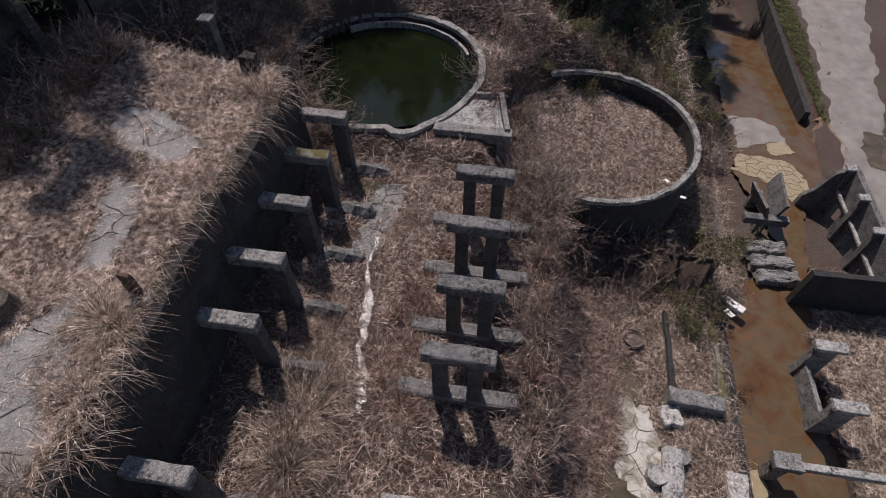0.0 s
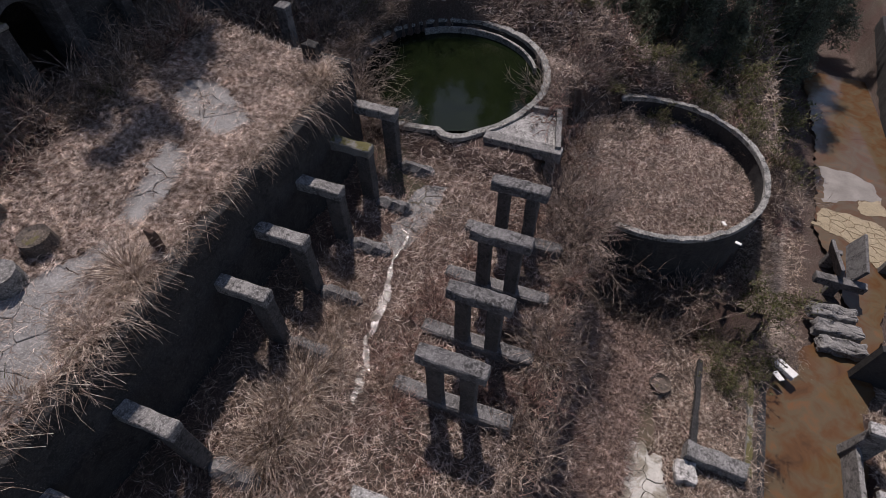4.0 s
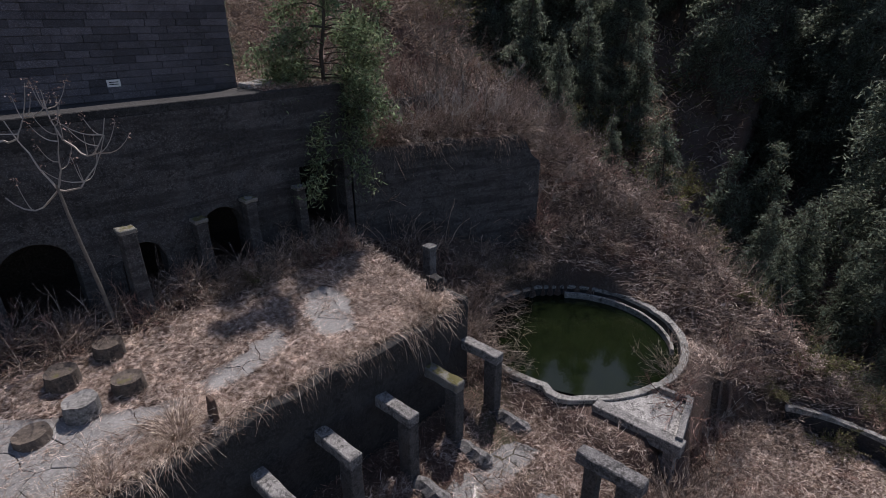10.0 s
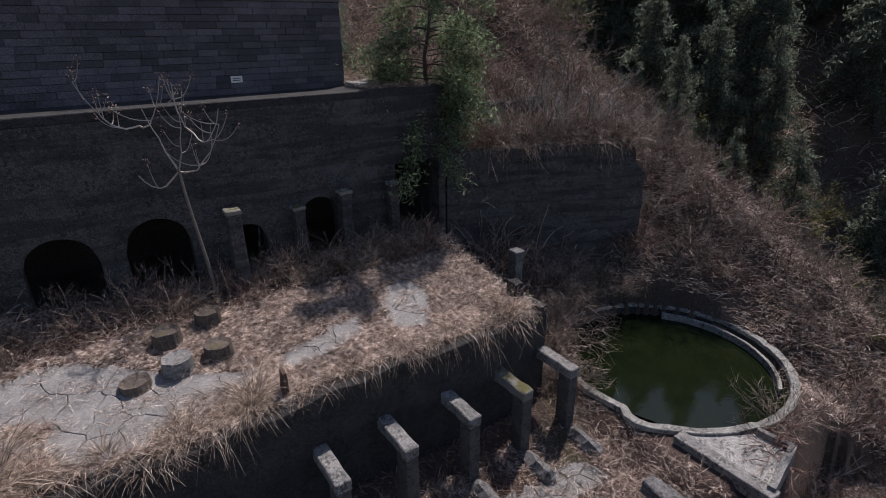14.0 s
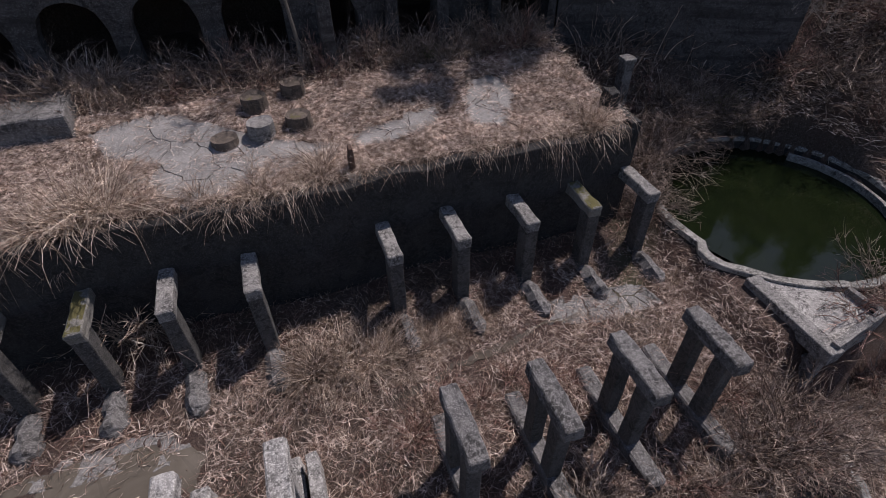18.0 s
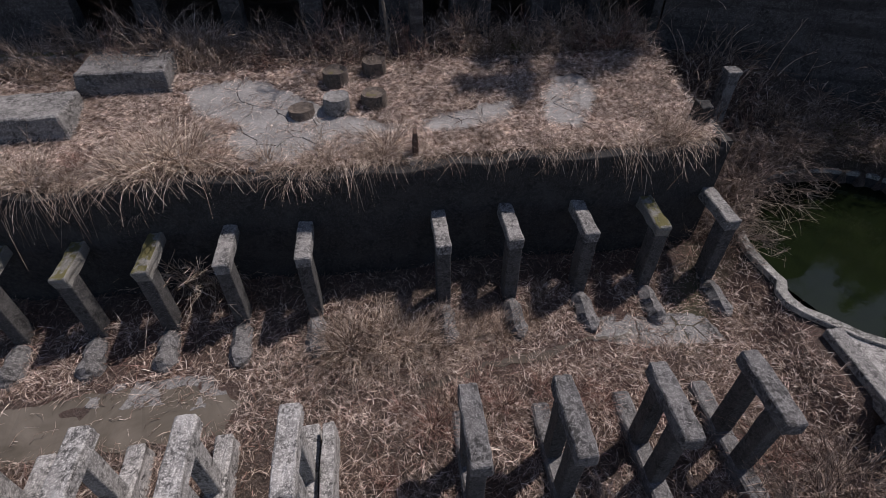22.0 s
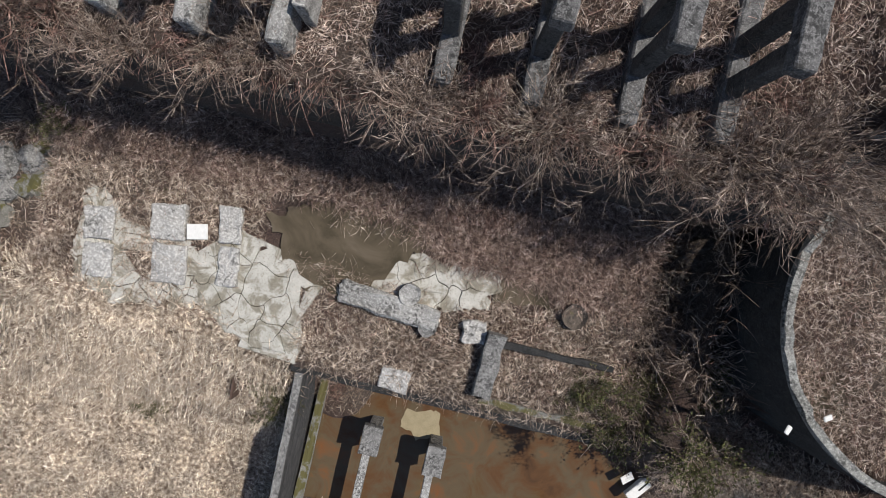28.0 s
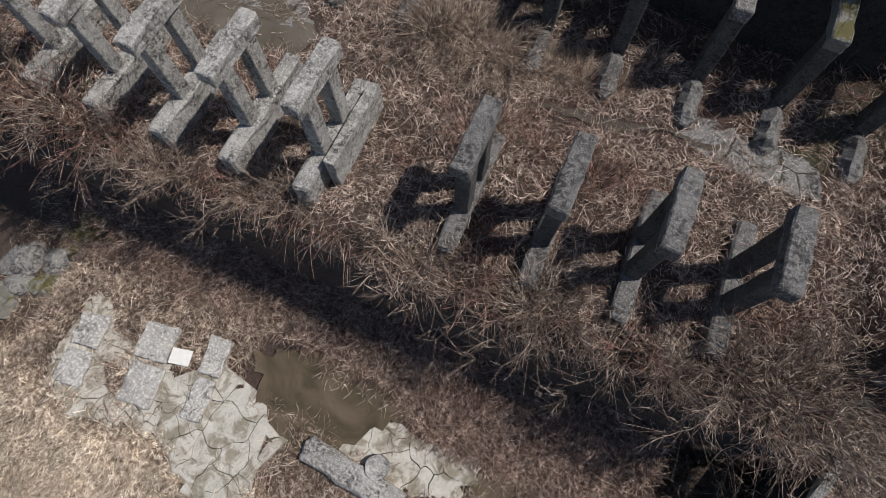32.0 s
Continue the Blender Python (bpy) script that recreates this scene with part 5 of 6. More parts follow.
straw_t = tussock(STRAW, 230, (0.5, 1.25), (0.2, 0.9), "fountain-shaped tussock of dry straw-coloured grass", "tussocks")
pale_t = tussock(PALE_STRAW, 240, (0.6, 1.5), (0.25, 0.95), "large bleached grass tussock hanging over an edge", "tussocks")
red_t = tussock(REDDISH, 190, (0.5, 1.1), (0.15, 0.7), "upright tussock of reddish dry stalks", "tussocks")
edge = [(x + rnd.uniform(-0.25, 0.25), terrace_edge(x) + rnd.uniform(0.1, 0.5), rnd.uniform(0.5, 0.9)) for x in np.arange(-13, 7.6, 0.8) if not -0.6 < x < 4.6 or rnd.random() < 0.35]
planted(pale_t, edge[::2] + [(-2.2, -1.0, 1.1), (-1.6, -0.7, 1.15), (-1.0, -1.1, 1.15), (-0.4, -0.8, 1.1), (-9.0, -15.2, 0.5), (-7.4, -16.2, 0.45), (-5.8, -15.2, 0.5), (-4.6, -16.6, 0.45), (-10.4, -15.8, 0.55), (-6.6, -17.6, 0.5), (-9.2, -17.4, 0.5), (-11.6, -15.0, 0.55), (-3.6, -17.6, 0.45), (-5.2, -18.6, 0.5), (-8.2, -18.9, 0.5), (-11.4, -10.9, 0.6), (-10.2, -10.4, 0.5), (-10.0, -11.8, 0.5), (0.5, -1.1, 0.8), (1.2, -0.6, 0.75), (-3.0, -0.7, 0.7), (-0.2, -1.7, 0.7), (-1.9, -1.7, 0.7), (-6.6, 2.0, 1.5), (-6.0, 2.3, 1.4), (-7.3, 1.9, 1.2), (6.3, 2.2, 0.8), (6.8, 1.9, 0.7), (-1.0, 2.2, 1.0), (-11, 7, 0.9), (-6.8, 7.4, 1.3), (-6.2, 7.3, 1.2), (-12.5, -8.3, 0.9), (11.4, 8.0, 1.1), (12.2, 7.6, 1.1)])
brush = [(rnd.uniform(-13, 7.2), rnd.uniform(6.0, 7.6), rnd.uniform(0.45, 0.8)) for _ in range(74)]
planted(straw_t, edge[1::2] + brush[:16] + brush[52:] + [(-2.6, -1.0, 1.25), (-2.0, -0.7, 1.2), (-1.5, -1.2, 1.2), (-0.9, -0.6, 1.15), (-0.3, -1.1, 1.1), (0.9, -0.9, 1.1), (1.5, -1.0, 1.0), (2.4, -0.6, 0.9), (2.9, 0.2, 0.8), (0.0, -2.9, 0.9), (0.4, -3.3, 0.8), (-1.9, -1.3, 0.9), (-2.4, -0.9, 1.0), (-1.4, -0.8, 0.9), (-0.6, -0.9, 0.9), (0.3, -0.7, 1.0), (1.0, -0.6, 0.7), (1.7, -0.7, 0.8), (-2.9, -1.2, 0.7), (2.2, -0.9, 0.6), (-0.9, -0.3, 0.9), (6.6, -2.9, 0.6), (8.0, -1.4, 0.6), (8.2, -9.2, 0.8), (5.0, 6.3, 0.8), (3.4, 6.8, 0.9), (1.5, 7.0, 0.9), (2.5, 6.5, 0.8), (-0.5, 7.2, 0.8), (-10.3, -12.6, 0.7), (0.5, -12.4, 0.6), (-0.8, -12.6, 0.6), (4.6, -12.6, 0.7), (1.8, -12.7, 0.6), (11.0, -14.5, 0.9), (10.5, -13.6, 0.8)])
planted(red_t, [(-1.4, -14.6, 0.9), (-0.8, -14.5, 0.8), (-1.5, -15.1, 0.8), (-0.4, -14.4, 0.7), (3.4, -8.3, 0.9), (2.0, -8.0, 0.9), (4.4, -8.2, 0.9), (5.8, -8.2, 0.9), (5.2, -9.2, 0.8), (1.0, -8.2, 0.8), (0.6, -2.6, 1.0), (1.2, -3.0, 1.0), (2.6, -3.3, 1.0), (3.0, -2.9, 1.0), (3.5, -3.3, 0.9), (2.2, -2.7, 0.7), (0.2, -0.2, 0.7), (-0.5, -3.4, 0.9), (-1.2, -2.9, 0.8), (0.8, -5.4, 0.8), (2.9, -5.6, 0.8), (-1.6, -4.4, 0.7), (2.5, -8.3, 0.7), (4.0, -8.6, 0.8), (5.5, -8.8, 0.8), (1.2, -8.6, 0.6), (4.9, -7.9, 0.7), (3.3, -9.3, 0.6), (-8.5, 2.4, 0.9), (-9.6, 2.3, 0.9), (-5.2, 2.2, 0.7), (4.6, -3.6, 0.7)])

arching = shrub(90, (1.0, 2.0), "shrub of long pale arching stems over the wall edge", "arching shrubs", PALE_STRAW, droop=1.0, name="arching_shrub", out=(0.3, 0.95), side=1, thick=0.75)
planted(arching, [(-6.6, 1.6, 1.25), (-6.1, 1.6, 1.1), (-7.1, 1.65, 1.0), (-2.6, 1.8, 0.6), (3.0, 1.8, 0.55), (6.6, 1.85, 0.75), (-9.4, 1.8, 0.8), (-11.5, 1.8, 1.0), (2.3, -6.6, 0.8), (5.2, -6.6, 0.7), (-4.6, -6.6, 0.7), (-9.5, -6.5, 0.9), (10.9, 8.0, 0.7), (12.4, 7.4, 0.6), (7.0, 4.2, 0.5)])
fan = shrub(22, (0.9, 2.1), "spreading leafless shrub with long pale twigs hanging over a wall", "fan shrubs", TWIG, droop=0.75, name="spreading_shrub", out=(0.3, 1.0), side=6, thick=0.9, bent=0.15)
planted(fan, [(x + rnd.uniform(-0.35, 0.35), -6.75 + rnd.uniform(-0.1, 0.25), rnd.uniform(0.75, 1.05)) for x in np.arange(-13, 8.4, 1.75) if not -2.6 < x < 0.2] + [(-12.6, -6.2, 1.3), (-11.6, -6.6, 1.2), (2.6, -6.2, 1.0), (6.4, -6.2, 1.1), (7.4, -6.6, 1.3), (8.2, -6.3, 1.3), (8.9, -6.4, 1.1), (8.0, -9.4, 0.7), (7.6, -8.2, 0.7), (10.4, 3.9, 1.1), (11.4, 4.3, 1.2), (12.6, 4.5, 1.2), (9.6, 3.0, 1.1), (17.6, 1.5, 1.1), (18.5, 3.0, 1.1), (18.9, -2.0, 1.1), (17.6, -4.0, 1.2), (12.6, 8.3, 1.1), (11.0, 8.8, 1.1), (13.8, 7.2, 1.1), (14.9, 6.6, 1.0), (-1.6, -0.9, 0.8), (-0.4, -1.0, 0.8), (1.3, -0.8, 0.7), (-2.6, -0.8, 0.8), ] + [(POND_AT[0] + (POND_R + 0.45) * math.cos(radians(a)), POND_AT[1] + (POND_R + 0.45) * math.sin(radians(a)), 1.0) for a in range(70, 176, 11)] + [(11.3, -6.1, 0.8), (12.4, -5.7, 0.9), (10.7, -7.0, 0.7), (13.9, -5.5, 0.8), (15.2, -5.9, 0.9), (16.3, -6.6, 0.9)] + [(17.2 + 0.5 * k, 9.5 - 1.3 * k, 1.2) for k in range(9)], 0.85, 1.15)
twig_a = shrub(26, (0.9, 1.7), "leafless grey-brown shrub with arching twigs", "bare shrubs")
twig_b = shrub(16, (0.8, 1.4), "low leafless reddish bramble", "bare shrubs", REDDISH, droop=0.6)
leafy = shrub(18, (0.8, 1.5), "shrub with small fresh green leaves", "green shrubs", leaves=1500, leaf_mat=GREEN, name="green_shrub")
lower_edge = [(x + rnd.uniform(-0.3, 0.3), -6.75 + rnd.uniform(-0.15, 0.35), rnd.uniform(0.7, 1.1)) for x in np.arange(-12.5, 8.3, 1.5)]
bank_spots = []
while len(bank_spots) < 100:
    x, y = rnd.uniform(8.5, 23), rnd.uniform(-6, 13)
    if math.hypot(x - POND_AT[0], y - POND_AT[1]) > POND_R + (1.5 if y < 0.5 else 0.55) and not (x < 12 and y < 0) and (x > 12 or y > 3.4):
        bank_spots.append((x, y, rnd.uniform(0.7, 1.15)))
hill = []
while len(hill) < 44:
    x, y = rnd.uniform(6, 24), rnd.uniform(11.5, 28)
    hill.append((x, y, rnd.uniform(1.0, 1.7)))
ring_out = [(RING_AT[0] + r * math.cos(radians(a)), RING_AT[1] + r * math.sin(radians(a)), 0.9) for a in range(100, 420, 14) for r in (RING_R + 0.9 + rnd.uniform(-0.3, 0.6),) if not 120 < a < 215]
gully = [(rnd.uniform(6.9, 9.0), rnd.uniform(-13.0, -7.4), rnd.uniform(0.8, 1.2)) for _ in range(8)]
planted(twig_a, brush[16:40] + [(x, back_wall(x) + 0.55, 0.9) for x in np.arange(9.5, 16.2, 0.8)] + lower_edge[::2] + hill[::2] + bank_spots[::2] + gully + ring_out[::2] + [(9.3, 2.6, 1.0), (9.8, 3.0, 1.1), (10.6, 3.9, 1.1), (11.6, 4.2, 1.1), (12.8, 4.4, 1.0), (9.0, 2.0, 0.8), (13.6, 4.3, 1.0), (14.6, 3.9, 1.0), (8.6, 1.4, 0.8), (6.6, -6.2, 1.0), (7.6, -6.3, 1.1), (8.0, -5.4, 1.0), (8.6, -5.9, 1.0), (10.2, -6.0, 0.9), (-7.2, 7.2, 1.0), (-9.5, 7.4, 1.1), (1.6, 7.1, 0.8), (4.6, 7.0, 0.8), (9.6, -5.7, 0.8), (11.2, -5.6, 0.8)])
planted(twig_b, brush[40:52] + [(x, back_wall(x) + 1.1, 1.0) for x in np.arange(9.8, 16.2, 1.0)] + lower_edge[1::4] + hill[1::2] + bank_spots[1::2] + ring_out[1::2] + [(-9.0, -6.3, 1.2), (-8.2, -6.2, 1.1), (-10.5, -6.2, 1.2), (4.9, -6.3, 1.0), (2.9, -6.3, 1.0), (1.0, -6.2, 0.8), (7.0, -4.9, 0.8), (12.6, -5.4, 0.9), (13.8, -5.1, 0.9), (3.8, 6.9, 0.8), (5.2, 5.9, 0.7), (-3.0, 7.2, 0.9), (6.5, 6.3, 0.8), (-12.6, -6.4, 1.1), (13.5, -8.0, 0.5), (15.3, -9.0, 0.5), (11.9, -6.6, 0.7)])
planted(leafy, [(rnd.uniform(23, 32), rnd.uniform(-8, 20), rnd.uniform(1.6, 2.6)) for _ in range(26)] + [(8.0, -12.6, 1.1), (8.9, -11.2, 1.0), (9.4, -13.4, 1.1), (16.8, -8.3, 1.0), (17.8, -10.2, 1.2), (18.8, -7.2, 1.0), (17.2, -12.0, 1.1), (15.8, -13.6, 0.9), (19.6, -4.5, 0.9), (13.6, 4.5, 0.8), (14.6, 4.0, 0.7), (3.4, 6.4, 0.6), (-10.2, -8.4, 0.6), (-2.9, -14.9, 0.5), (6.4, -12.6, 0.9), (7.1, -12.0, 1.0), (6.8, -13.2, 0.8), (8.4, -13.2, 1.0), (8.9, -12.0, 0.9), (-3.4, -15.4, 0.7), (-3.5, -15.9, 0.6), (-7.7, -16.9, 0.5), (18.5, -9.0, 1.1), (19.5, -11.0, 1.3), (21, -9.5, 1.4), (20.5, -13, 1.4), (23, -12, 1.6), (18.0, -13.2, 1.1), (24, -15, 1.6), (26, -13, 1.8), (22.5, -16, 1.3), (17.3, -6.5, 0.8), (-13.2, 6.5, 1.0), (16.4, -14.6, 1.0), (28, -16, 1.8), (5.5, -12.9, 0.6)])



def thicket(name, count, spot, length, label, thick=1.0):
    """A tangle of long bare twigs, rooted at spots given by a function."""
    at = np.array([spot() for _ in range(count)])
    at = np.column_stack([at, [surface(x, y) for x, y in at.tolist()]])
    tilt = rnd.normal(0, 0.55, (count, 3)) + (0, 0, 1)
    tilt /= np.linalg.norm(tilt, axis=1, keepdims=True)
    size = rnd.uniform(*length, count)
    t = np.linspace(0, 1, 5)[None, :, None]
    lines = at[:, None] + tilt[:, None] * size[:, None, None] * t + rnd.normal(0, 0.28, (count, 1, 3)) * size[:, None, None] * t**2 - np.array((0, 0, 0.35)) * size[:, None, None] * t**2
    side = fork(lines, 2, 0.5, 0.5, 0.1)
    me = tubes(name, lines, thick * np.linspace(0.010, 0.004, 5)[None] * rnd.uniform(0.7, 1.4, (count, 1)), TWIG)
    tagged(new(name, me), label, "brushwood", kind="stuff")
    me = tubes(name, side, thick * np.linspace(0.0065, 0.003, 4)[None] * np.ones((len(side), 1)), TWIG)
    tagged(new(name, me), label, "brushwood", kind="stuff")


def bank_spot():
    while True:
        x, y = rnd.uniform(8.4, 23), rnd.uniform(-7, 13)
        if math.hypot(x - POND_AT[0], y - POND_AT[1]) > POND_R + (1.0 if y < 0.5 else 0.3) and math.hypot(x - RING_AT[0], y - RING_AT[1]) > RING_R + 0.3 and not (x < 12 and -5.4 < y < 2.2) and not (x < 9.5 and y > 7):
            return x, y


thicket("bank_brushwood", 2300, bank_spot, (0.6, 1.7), "tangled bare brushwood covering the bank", 1.9)
thicket("terrace_brushwood", 1300, lambda: (rnd.uniform(-13.5, 7.4), rnd.uniform(5.9, 7.8)), (0.5, 1.4), "tangled bare brushwood before the back wall")
thicket("ledge_brushwood", 1100, lambda: (lambda x: (x, back_wall(x) + rnd.uniform(0.3, 2.4)))(rnd.uniform(9.2, 16.3)), (0.7, 1.9), "bare brushwood on top of the east wall", 1.5)
thicket("wall_brushwood", 220, lambda: (rnd.uniform(-13.5, 8.6), rnd.uniform(-7.0, -5.9)), (0.5, 1.3), "bare brushwood along the lower wall")
thicket("gully_brushwood", 260, lambda: (rnd.uniform(6.9, 9.0), rnd.uniform(-12.0, -7.3)), (0.8, 2.0), "bare brushwood in the gully")
thicket("hill_brushwood", 1500, lambda: (rnd.uniform(6, 24), rnd.uniform(11.5, 28)), (1.0, 2.4), "bare brushwood on the hillside")

# ---- trees ----


def tapered(name, pts, r0, r1, sides, mat, parent):
    bm = bmesh.new()
    rings = []
    for i, p in enumerate(pts):
        r = r0 + (r1 - r0) * i / (len(pts) - 1)
        rings.append([bm.verts.new(Vector(p) + r * Vector((math.cos(2 * math.pi * k / sides), math.sin(2 * math.pi * k / sides), 0))) for k in range(sides)])
    for a, b in zip(rings, rings[1:]):
        for k in range(sides):
            bm.faces.new((a[k], a[(k + 1) % sides], b[(k + 1) % sides], b[k]))
    for f in bm.faces:
        f.smooth = True
    return part(name, bm, mat, parent)


def conifer(height, radius, mat, label, group, sprays, name="conifer", first=0.12, size=(0.10, 0.22), full=0.75, outer=0.2, loose=0.12):
    """A conifer: trunk, drooping boughs in whorls, and needle sprays along the boughs with gaps between."""
    t = thing(name, 0, 0, 0, label, "tree", group)
    tapered("trunk", [(0.1 * math.sin(k), 0.1 * math.cos(1.7 * k), height * k / 9 - 0.3) for k in range(10)], 0.014 * height, 0.01, 8, DARK_BARK, t)
    n = int(height * 9)
    u = np.sort(rnd.uniform(first, 0.98, n))
    a = rnd.uniform(0, 2 * np.pi, n)
    reach = radius * (1 - u) ** full * rnd.uniform(0.55, 1.15, n) + 0.15
    s = np.linspace(0, 1, 6)[None]
    x = reach[:, None] * s * np.cos(a)[:, None]
    y = reach[:, None] * s * np.sin(a)[:, None]
    z = (u * height)[:, None] + reach[:, None] * (0.25 * s - 0.5 * s**2) + rnd.normal(0, 0.05, (n, 1)) * s
    lines = np.stack([x, y, z], 2)
    grown("bough_work", tubes("bough_work", lines, np.linspace(0.03, 0.006, 6)[None] * np.ones((n, 1)), DARK_BARK), t)
    i = rnd.choice(n, sprays, p=reach / reach.sum())
    f = outer + (0.999 - outer) * rnd.uniform(0, 1, sprays) ** 0.8
    j = np.minimum((f * 5).astype(int), 4)
    g = (f * 5 - j)[:, None]
    p = lines[i, j] * (1 - g) + lines[i, j + 1] * g
    p = p + rnd.normal(0, loose, (sprays, 3)) * (0.6 + 0.5 * reach[i][:, None] / radius) - (0, 0, 0.05)
    grown("crown", flakes("crown", p, rnd.uniform(*size, sprays), mat, 0.5, 0.22), t)
    return t


dark_a = conifer(13, 2.6, NEEDLES, "tall dark green conifer in the wood", "conifers", 14000, size=(0.07, 0.18), loose=0.2)
dark_b = conifer(10, 2.1, NEEDLES, "slender dark green conifer in the wood", "conifers", 11000, size=(0.07, 0.17), loose=0.18)
pine = conifer(8.4, 3.1, PINE, "young blue-green conifer on top of the back wall", "conifers", 21000, "young_conifer", 0.02, (0.07, 0.16), 0.45, 0.35, 0.2)
pine.matrix_basis = pose(8.15, 8.95, 7.9, 7, -3, 20)
woods = []
while len(woods) < 118:
    x, y = rnd.uniform(23, 68), rnd.uniform(-16, 52)
    if all(math.hypot(x - a, y - b) > 3.0 for a, b, _ in woods) and not (x < 27 and y < -8):
        woods.append((x, y, rnd.uniform(0.9, 1.2) * (0.42 if x < 25.5 else 0.62 if x < 28.5 else 0.95 if x < 32 else 1.35)))
far = []
while len(far) < 110:
    x, y = rnd.uniform(66, 130), rnd.uniform(-40, 75)
    far.append((x, y, rnd.uniform(1.4, 1.9)))
far += [(21.8, -3.6, 0.5), (22.4, -6.4, 0.55), (21.6, -9.2, 0.42), (24.2, -2.0, 0.7), (24.4, -5.2, 0.75), (23.4, -11.0, 0.55), (25.6, -8.6, 0.8), (23.2, -0.4, 0.55), (27.0, -4.5, 0.9)] + [(40.5, -19.0, 0.85), (44, -20.5, 0.95), (37.5, -17.5, 0.8)] + [(rnd.uniform(34, 70), rnd.uniform(-17, -9), rnd.uniform(0.7, 1.1)) for _ in range(26)]
planted(dark_a, woods[::2] + far[::2], 0.9, 1.2, 0.2)
planted(dark_b, woods[1::2] + far[1::2], 0.9, 1.25, 0.2)
# The last row, at y 12.3, is added unseen to shade ledge and wall.
back = [(rnd.uniform(-14, 5), rnd.uniform(15, 30), rnd.uniform(0.7, 1.0)) for _ in range(16)] + [(rnd.uniform(6, 19), rnd.uniform(24, 44), 1.0) for _ in range(14)] + [(6.4, 14.2, 0.5), (7.6, 16.5, 0.6)] + [(x, 12.3 + 0.5 * math.sin(2 * x), 0.62) for x in np.arange(-11, 5.0, 1.7)]
for k, (x, y, s) in enumerate(back):
    ob = copy_thing(dark_b if k % 2 else dark_a, pose(x, y, land(x, y) - 0.3, 0, 0, 37 * k))
    ob.matrix_basis = pose(x, y, land(x, y) - 0.3, 0, 0, 37 * k) @ Matrix.Diagonal((s, s, s, 1))


def bare_tree(height, spread, label, mat):
    t = thing("bare_tree", 0, 0, 0, label, "tree", "bare trees")
    trunk = np.array([(0.05 * math.sin(k), 0.06 * math.cos(k), height * 0.5 * k / 6 - 0.2) for k in range(7)])
    tapered("trunk", trunk.tolist(), 0.011 * height, 0.006 * height, 8, mat, t)
    n = 7
    a = np.linspace(0, 2 * np.pi, n, endpoint=False) + rnd.normal(0, 0.5, n)
    start = trunk[rnd.integers(4, 7, n)]
    s = np.linspace(0, 1, 7)[None]
    reach = spread * rnd.uniform(0.55, 1.1, n)
    x = start[:, 0, None] + reach[:, None] * s * np.cos(a)[:, None]
    y = start[:, 1, None] + reach[:, None] * s * np.sin(a)[:, None] * 0.8
    z = start[:, 2, None] + reach[:, None] * (0.2 * s + 0.75 * s**2.2) * rnd.uniform(0.4, 1.6, (n, 1))
    main = np.stack([x, y, z], 2) + np.cumsum(rnd.normal(0, 0.055, (n, 7, 3)), 1) * (np.arange(7) > 0)[None, :, None]
    grown("limb_work", tubes("limb_work", main, np.linspace(0.0042 * height, 0.007, 7)[None] * np.ones((n, 1)), mat), t)
    side = fork(main, 5, 0.4, 0.45, 0.5)
    grown("branch_work", tubes("branch_work", side, np.linspace(0.010, 0.005, 4)[None] * np.ones((len(side), 1)), mat), t)
    fine = fork(side, 4, 0.6, 0.5, 0.1)
    grown("twig_spray", tubes("twig_spray", fine, np.linspace(0.007, 0.003, 4)[None] * np.ones((len(fine), 1)), mat), t)
    return t


PALE_BARK = plain("pale_bark", (0.24, 0.215, 0.19), (0.40, 0.365, 0.325), 8)


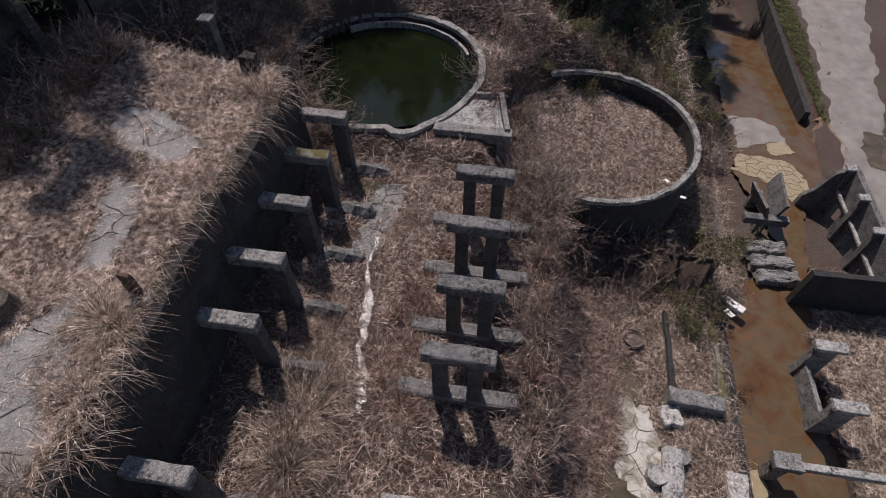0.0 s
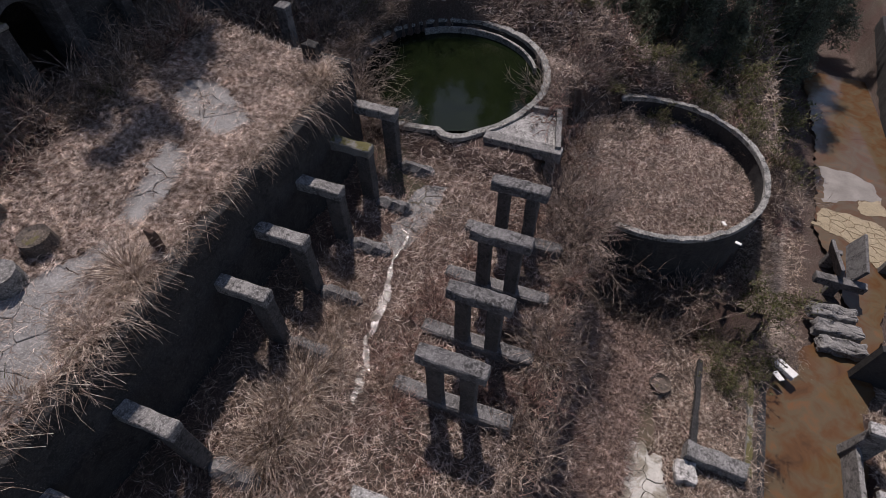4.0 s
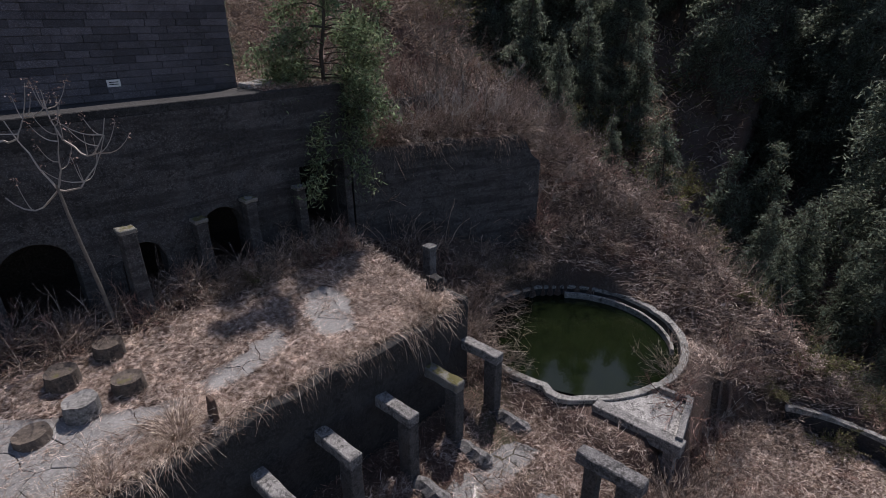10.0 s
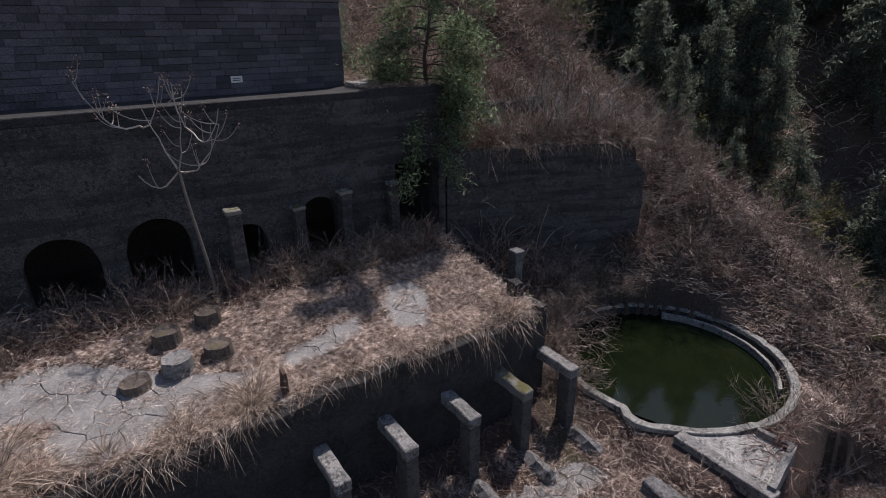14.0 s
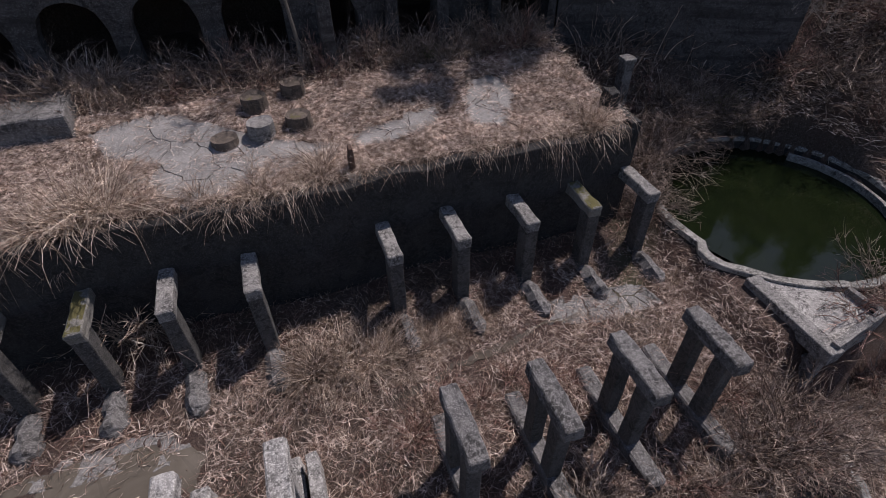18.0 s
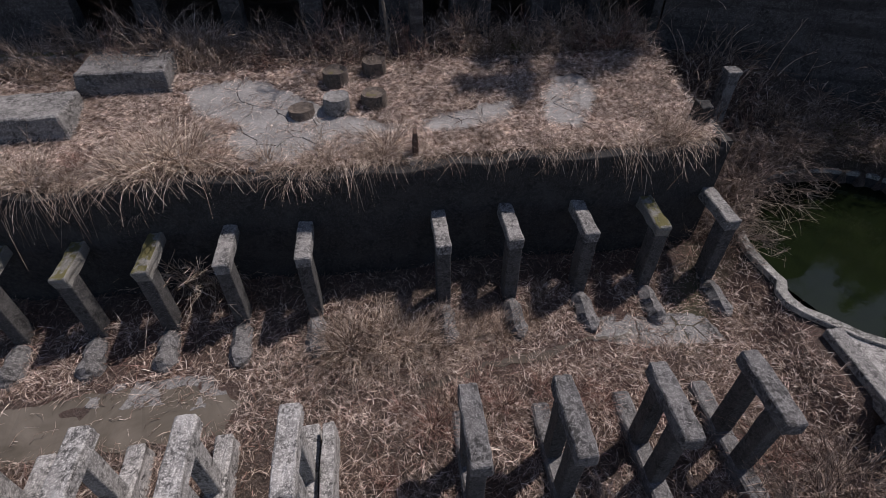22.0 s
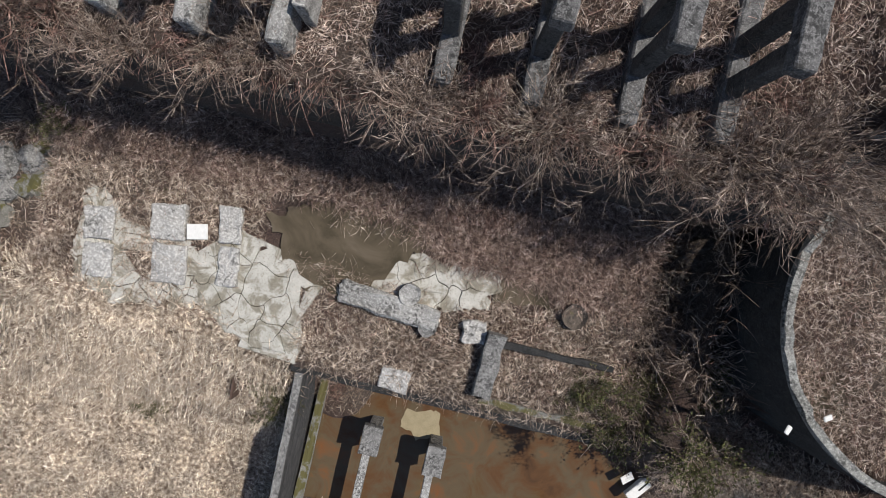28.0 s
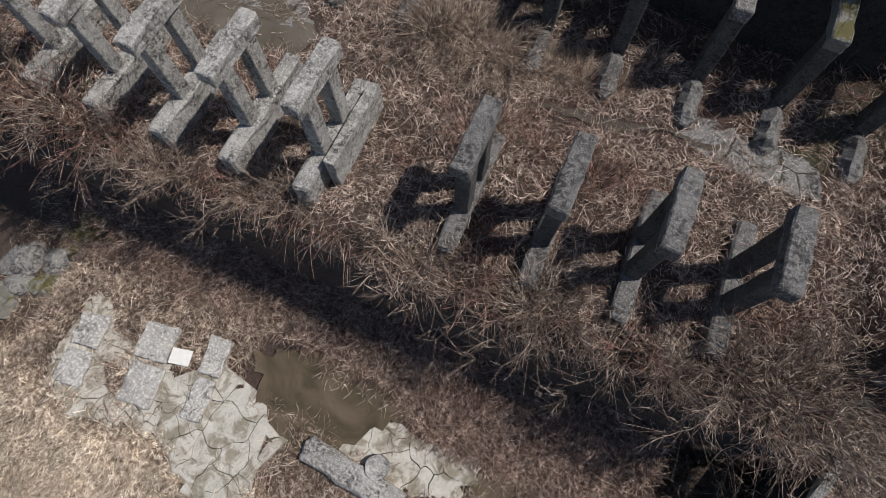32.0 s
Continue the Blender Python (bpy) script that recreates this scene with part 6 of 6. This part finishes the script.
def candelabra(label, mat):
    """A slender leaning tree whose few limbs sweep out and turn up at their ends, with seed clusters on the tips."""
    t = thing("bare_tree", 0, 0, 0, label, "tree", "bare trees")
    tapered("trunk", [(-0.2 - 0.4 * (k / 6) ** 1.1, 0.05 * math.sin(k), 4.4 * k / 6 - 0.3) for k in range(7)], 0.06, 0.034, 8, BARK, t)
    s = np.linspace(0, 1, 9)[:, None]
    limbs = []
    for (u0, h0), (u1, h1), sag, deep in (((-0.6, 2.6), (-1.95, 4.9), 0.0, 0.2), ((-1.9, 4.8), (-4.0, 6.3), 0.45, -0.2), ((-0.6, 2.6), (-3.6, 3.6), 0.95, 0.5), ((-0.6, 2.6), (1.2, 4.2), 0.45, 0.4), ((-0.6, 2.65), (0.15, 4.8), 0.15, -0.3), ((0.1, 4.7), (1.95, 5.4), 0.5, -0.4), ((-1.9, 4.8), (-0.9, 6.5), 0.4, 0.3), ((0.1, 4.7), (-0.4, 6.0), 0.3, 0.1)):
        u0, u1, h0, h1 = 0.62 * u0 - 0.23, 0.62 * u1 - 0.23, 0.55 * h0 + 2.55, 0.55 * h1 + 2.55
        sag *= 0.75
        way = np.array((u1 - u0, deep, h1 - h0))
        limbs.append(np.array((u0, 0, h0)) + way * s - np.array((0, 0, sag)) * 4 * s * (1 - s) + np.array((0, 0, 0.3)) * s**6)
    limbs = np.array(limbs) + np.cumsum(rnd.normal(0, 0.022, (len(limbs), 9, 3)), 1) * (np.arange(9) > 0)[None, :, None]
    grown("limb_work", tubes("limb_work", limbs, np.linspace(0.030, 0.012, 9)[None] * np.ones((len(limbs), 1)), mat), t)
    n = 42
    root = limbs[rnd.integers(1, len(limbs), n), rnd.integers(3, 9, n)]
    k = np.linspace(0, 1, 6)[None, :, None]
    out = np.stack([rnd.normal(0, 0.35, n), rnd.normal(0, 0.25, n), np.zeros(n)], 1)
    size = rnd.uniform(0.3, 0.75, n)
    side = root[:, None] + out[:, None] * k**0.7 + size[:, None, None] * np.array((0, 0, 1.0)) * k**1.7
    grown("branch_work", tubes("branch_work", side, np.linspace(0.016, 0.007, 6)[None] * np.ones((n, 1)), mat), t)
    i = rnd.integers(0, n, 620)
    p = side[i, 5] + np.stack([rnd.normal(0, 0.05, 620), rnd.normal(0, 0.05, 620), rnd.uniform(-0.12, 0.16, 620)], 1)
    grown("seed_down", flakes("seed_down", p, rnd.uniform(0.02, 0.04, 620), LITTER, 0.2), t)
    return t


bud_tree = candelabra("small bare tree with pale curving limbs and seed clusters", PALE_BARK)
bud_tree.matrix_basis = pose(-0.5, 6.45, 4.8, 0, 0, -37)
dark_tree = bare_tree(4.6, 1.9, "leafless dark tree on top of the wall", BARK)
dark_tree.matrix_basis = pose(14.6, 7.6, 8.6, 0, 3, 60)
for x, y, s, turn in ((17.8, 6.5, 0.8, 10), (12.2, 8.6, 0.75, 140), (30, -8, 1.6, 80), (28, -12, 1.5, 200), (7.7, -8.2, 0.6, 20), (8.2, -9.6, 0.6, 100), (19.0, 3.0, 0.6, 250), (14.7, 9.2, 1.0, 30), (13.2, 9.0, 0.7, 220), (16.0, 10.5, 0.9, 120), (18.6, 9.5, 0.8, 310), (11.5, 11.0, 0.8, 75)):
    ob = copy_thing(dark_tree, pose(x, y, surface(x, y) - 0.1, 0, 0, turn))
    ob.matrix_basis = ob.matrix_basis @ Matrix.Diagonal((s, s, s, 1))

pale_tree = bare_tree(3.8, 2.0, "low leafless tree with pale tangled limbs", PALE_BARK)
for k, (x, y, s) in enumerate(((11.4, 7.5, 0.9), (12.9, 7.0, 1.0), (14.0, 6.5, 0.8), (15.2, 6.2, 0.9), (16.6, 5.2, 0.8), (17.9, 4.6, 0.75), (18.6, 7.0, 1.0), (17.2, 8.6, 1.0), (19.8, 9.5, 1.0), (19.5, 1.5, 0.7), (10.4, 8.1, 0.7), (11.2, -5.9, 0.55), (12.6, -5.4, 0.6), (14.4, -5.0, 0.6))):
    ob = pale_tree if k == 0 else copy_thing(pale_tree, pose(x, y, surface(x, y) - 0.7))
    ob.matrix_basis = pose(x, y, surface(x, y) - 0.7, 8, -6, 67 * k) @ Matrix.Diagonal((s, s, s, 1))

# ---- courses of the upper wall, block by block ----
rng = random.Random(21)
shapes = []
for k, w in enumerate((0.45, 0.6, 0.75, 0.95)):
    shapes.append((w, mesh_of("stone_block", block(w - 0.008, 0.1, 0.19, worn=0.007, cuts=0, bevel=0.008, seed=k), STONE)))
for row in range(14):
    x = -5.2 - rng.uniform(0, 0.6)
    while x < 5.2:
        w, me = shapes[rng.randrange(4)]
        fit = 1.0
        if x + w > 4.9:
            fit = (5.34 - x) / w
        ob = new("stone_block", me)
        ob.parent = core
        ob.matrix_basis = pose(x + w * fit / 2, 9.755 + rng.uniform(-0.014, 0.014), 10.365 + 0.1965 * row, 0, 0, rng.uniform(-0.5, 0.5)) @ Matrix.Diagonal((fit, 1, 1, 1))
        x += w * fit
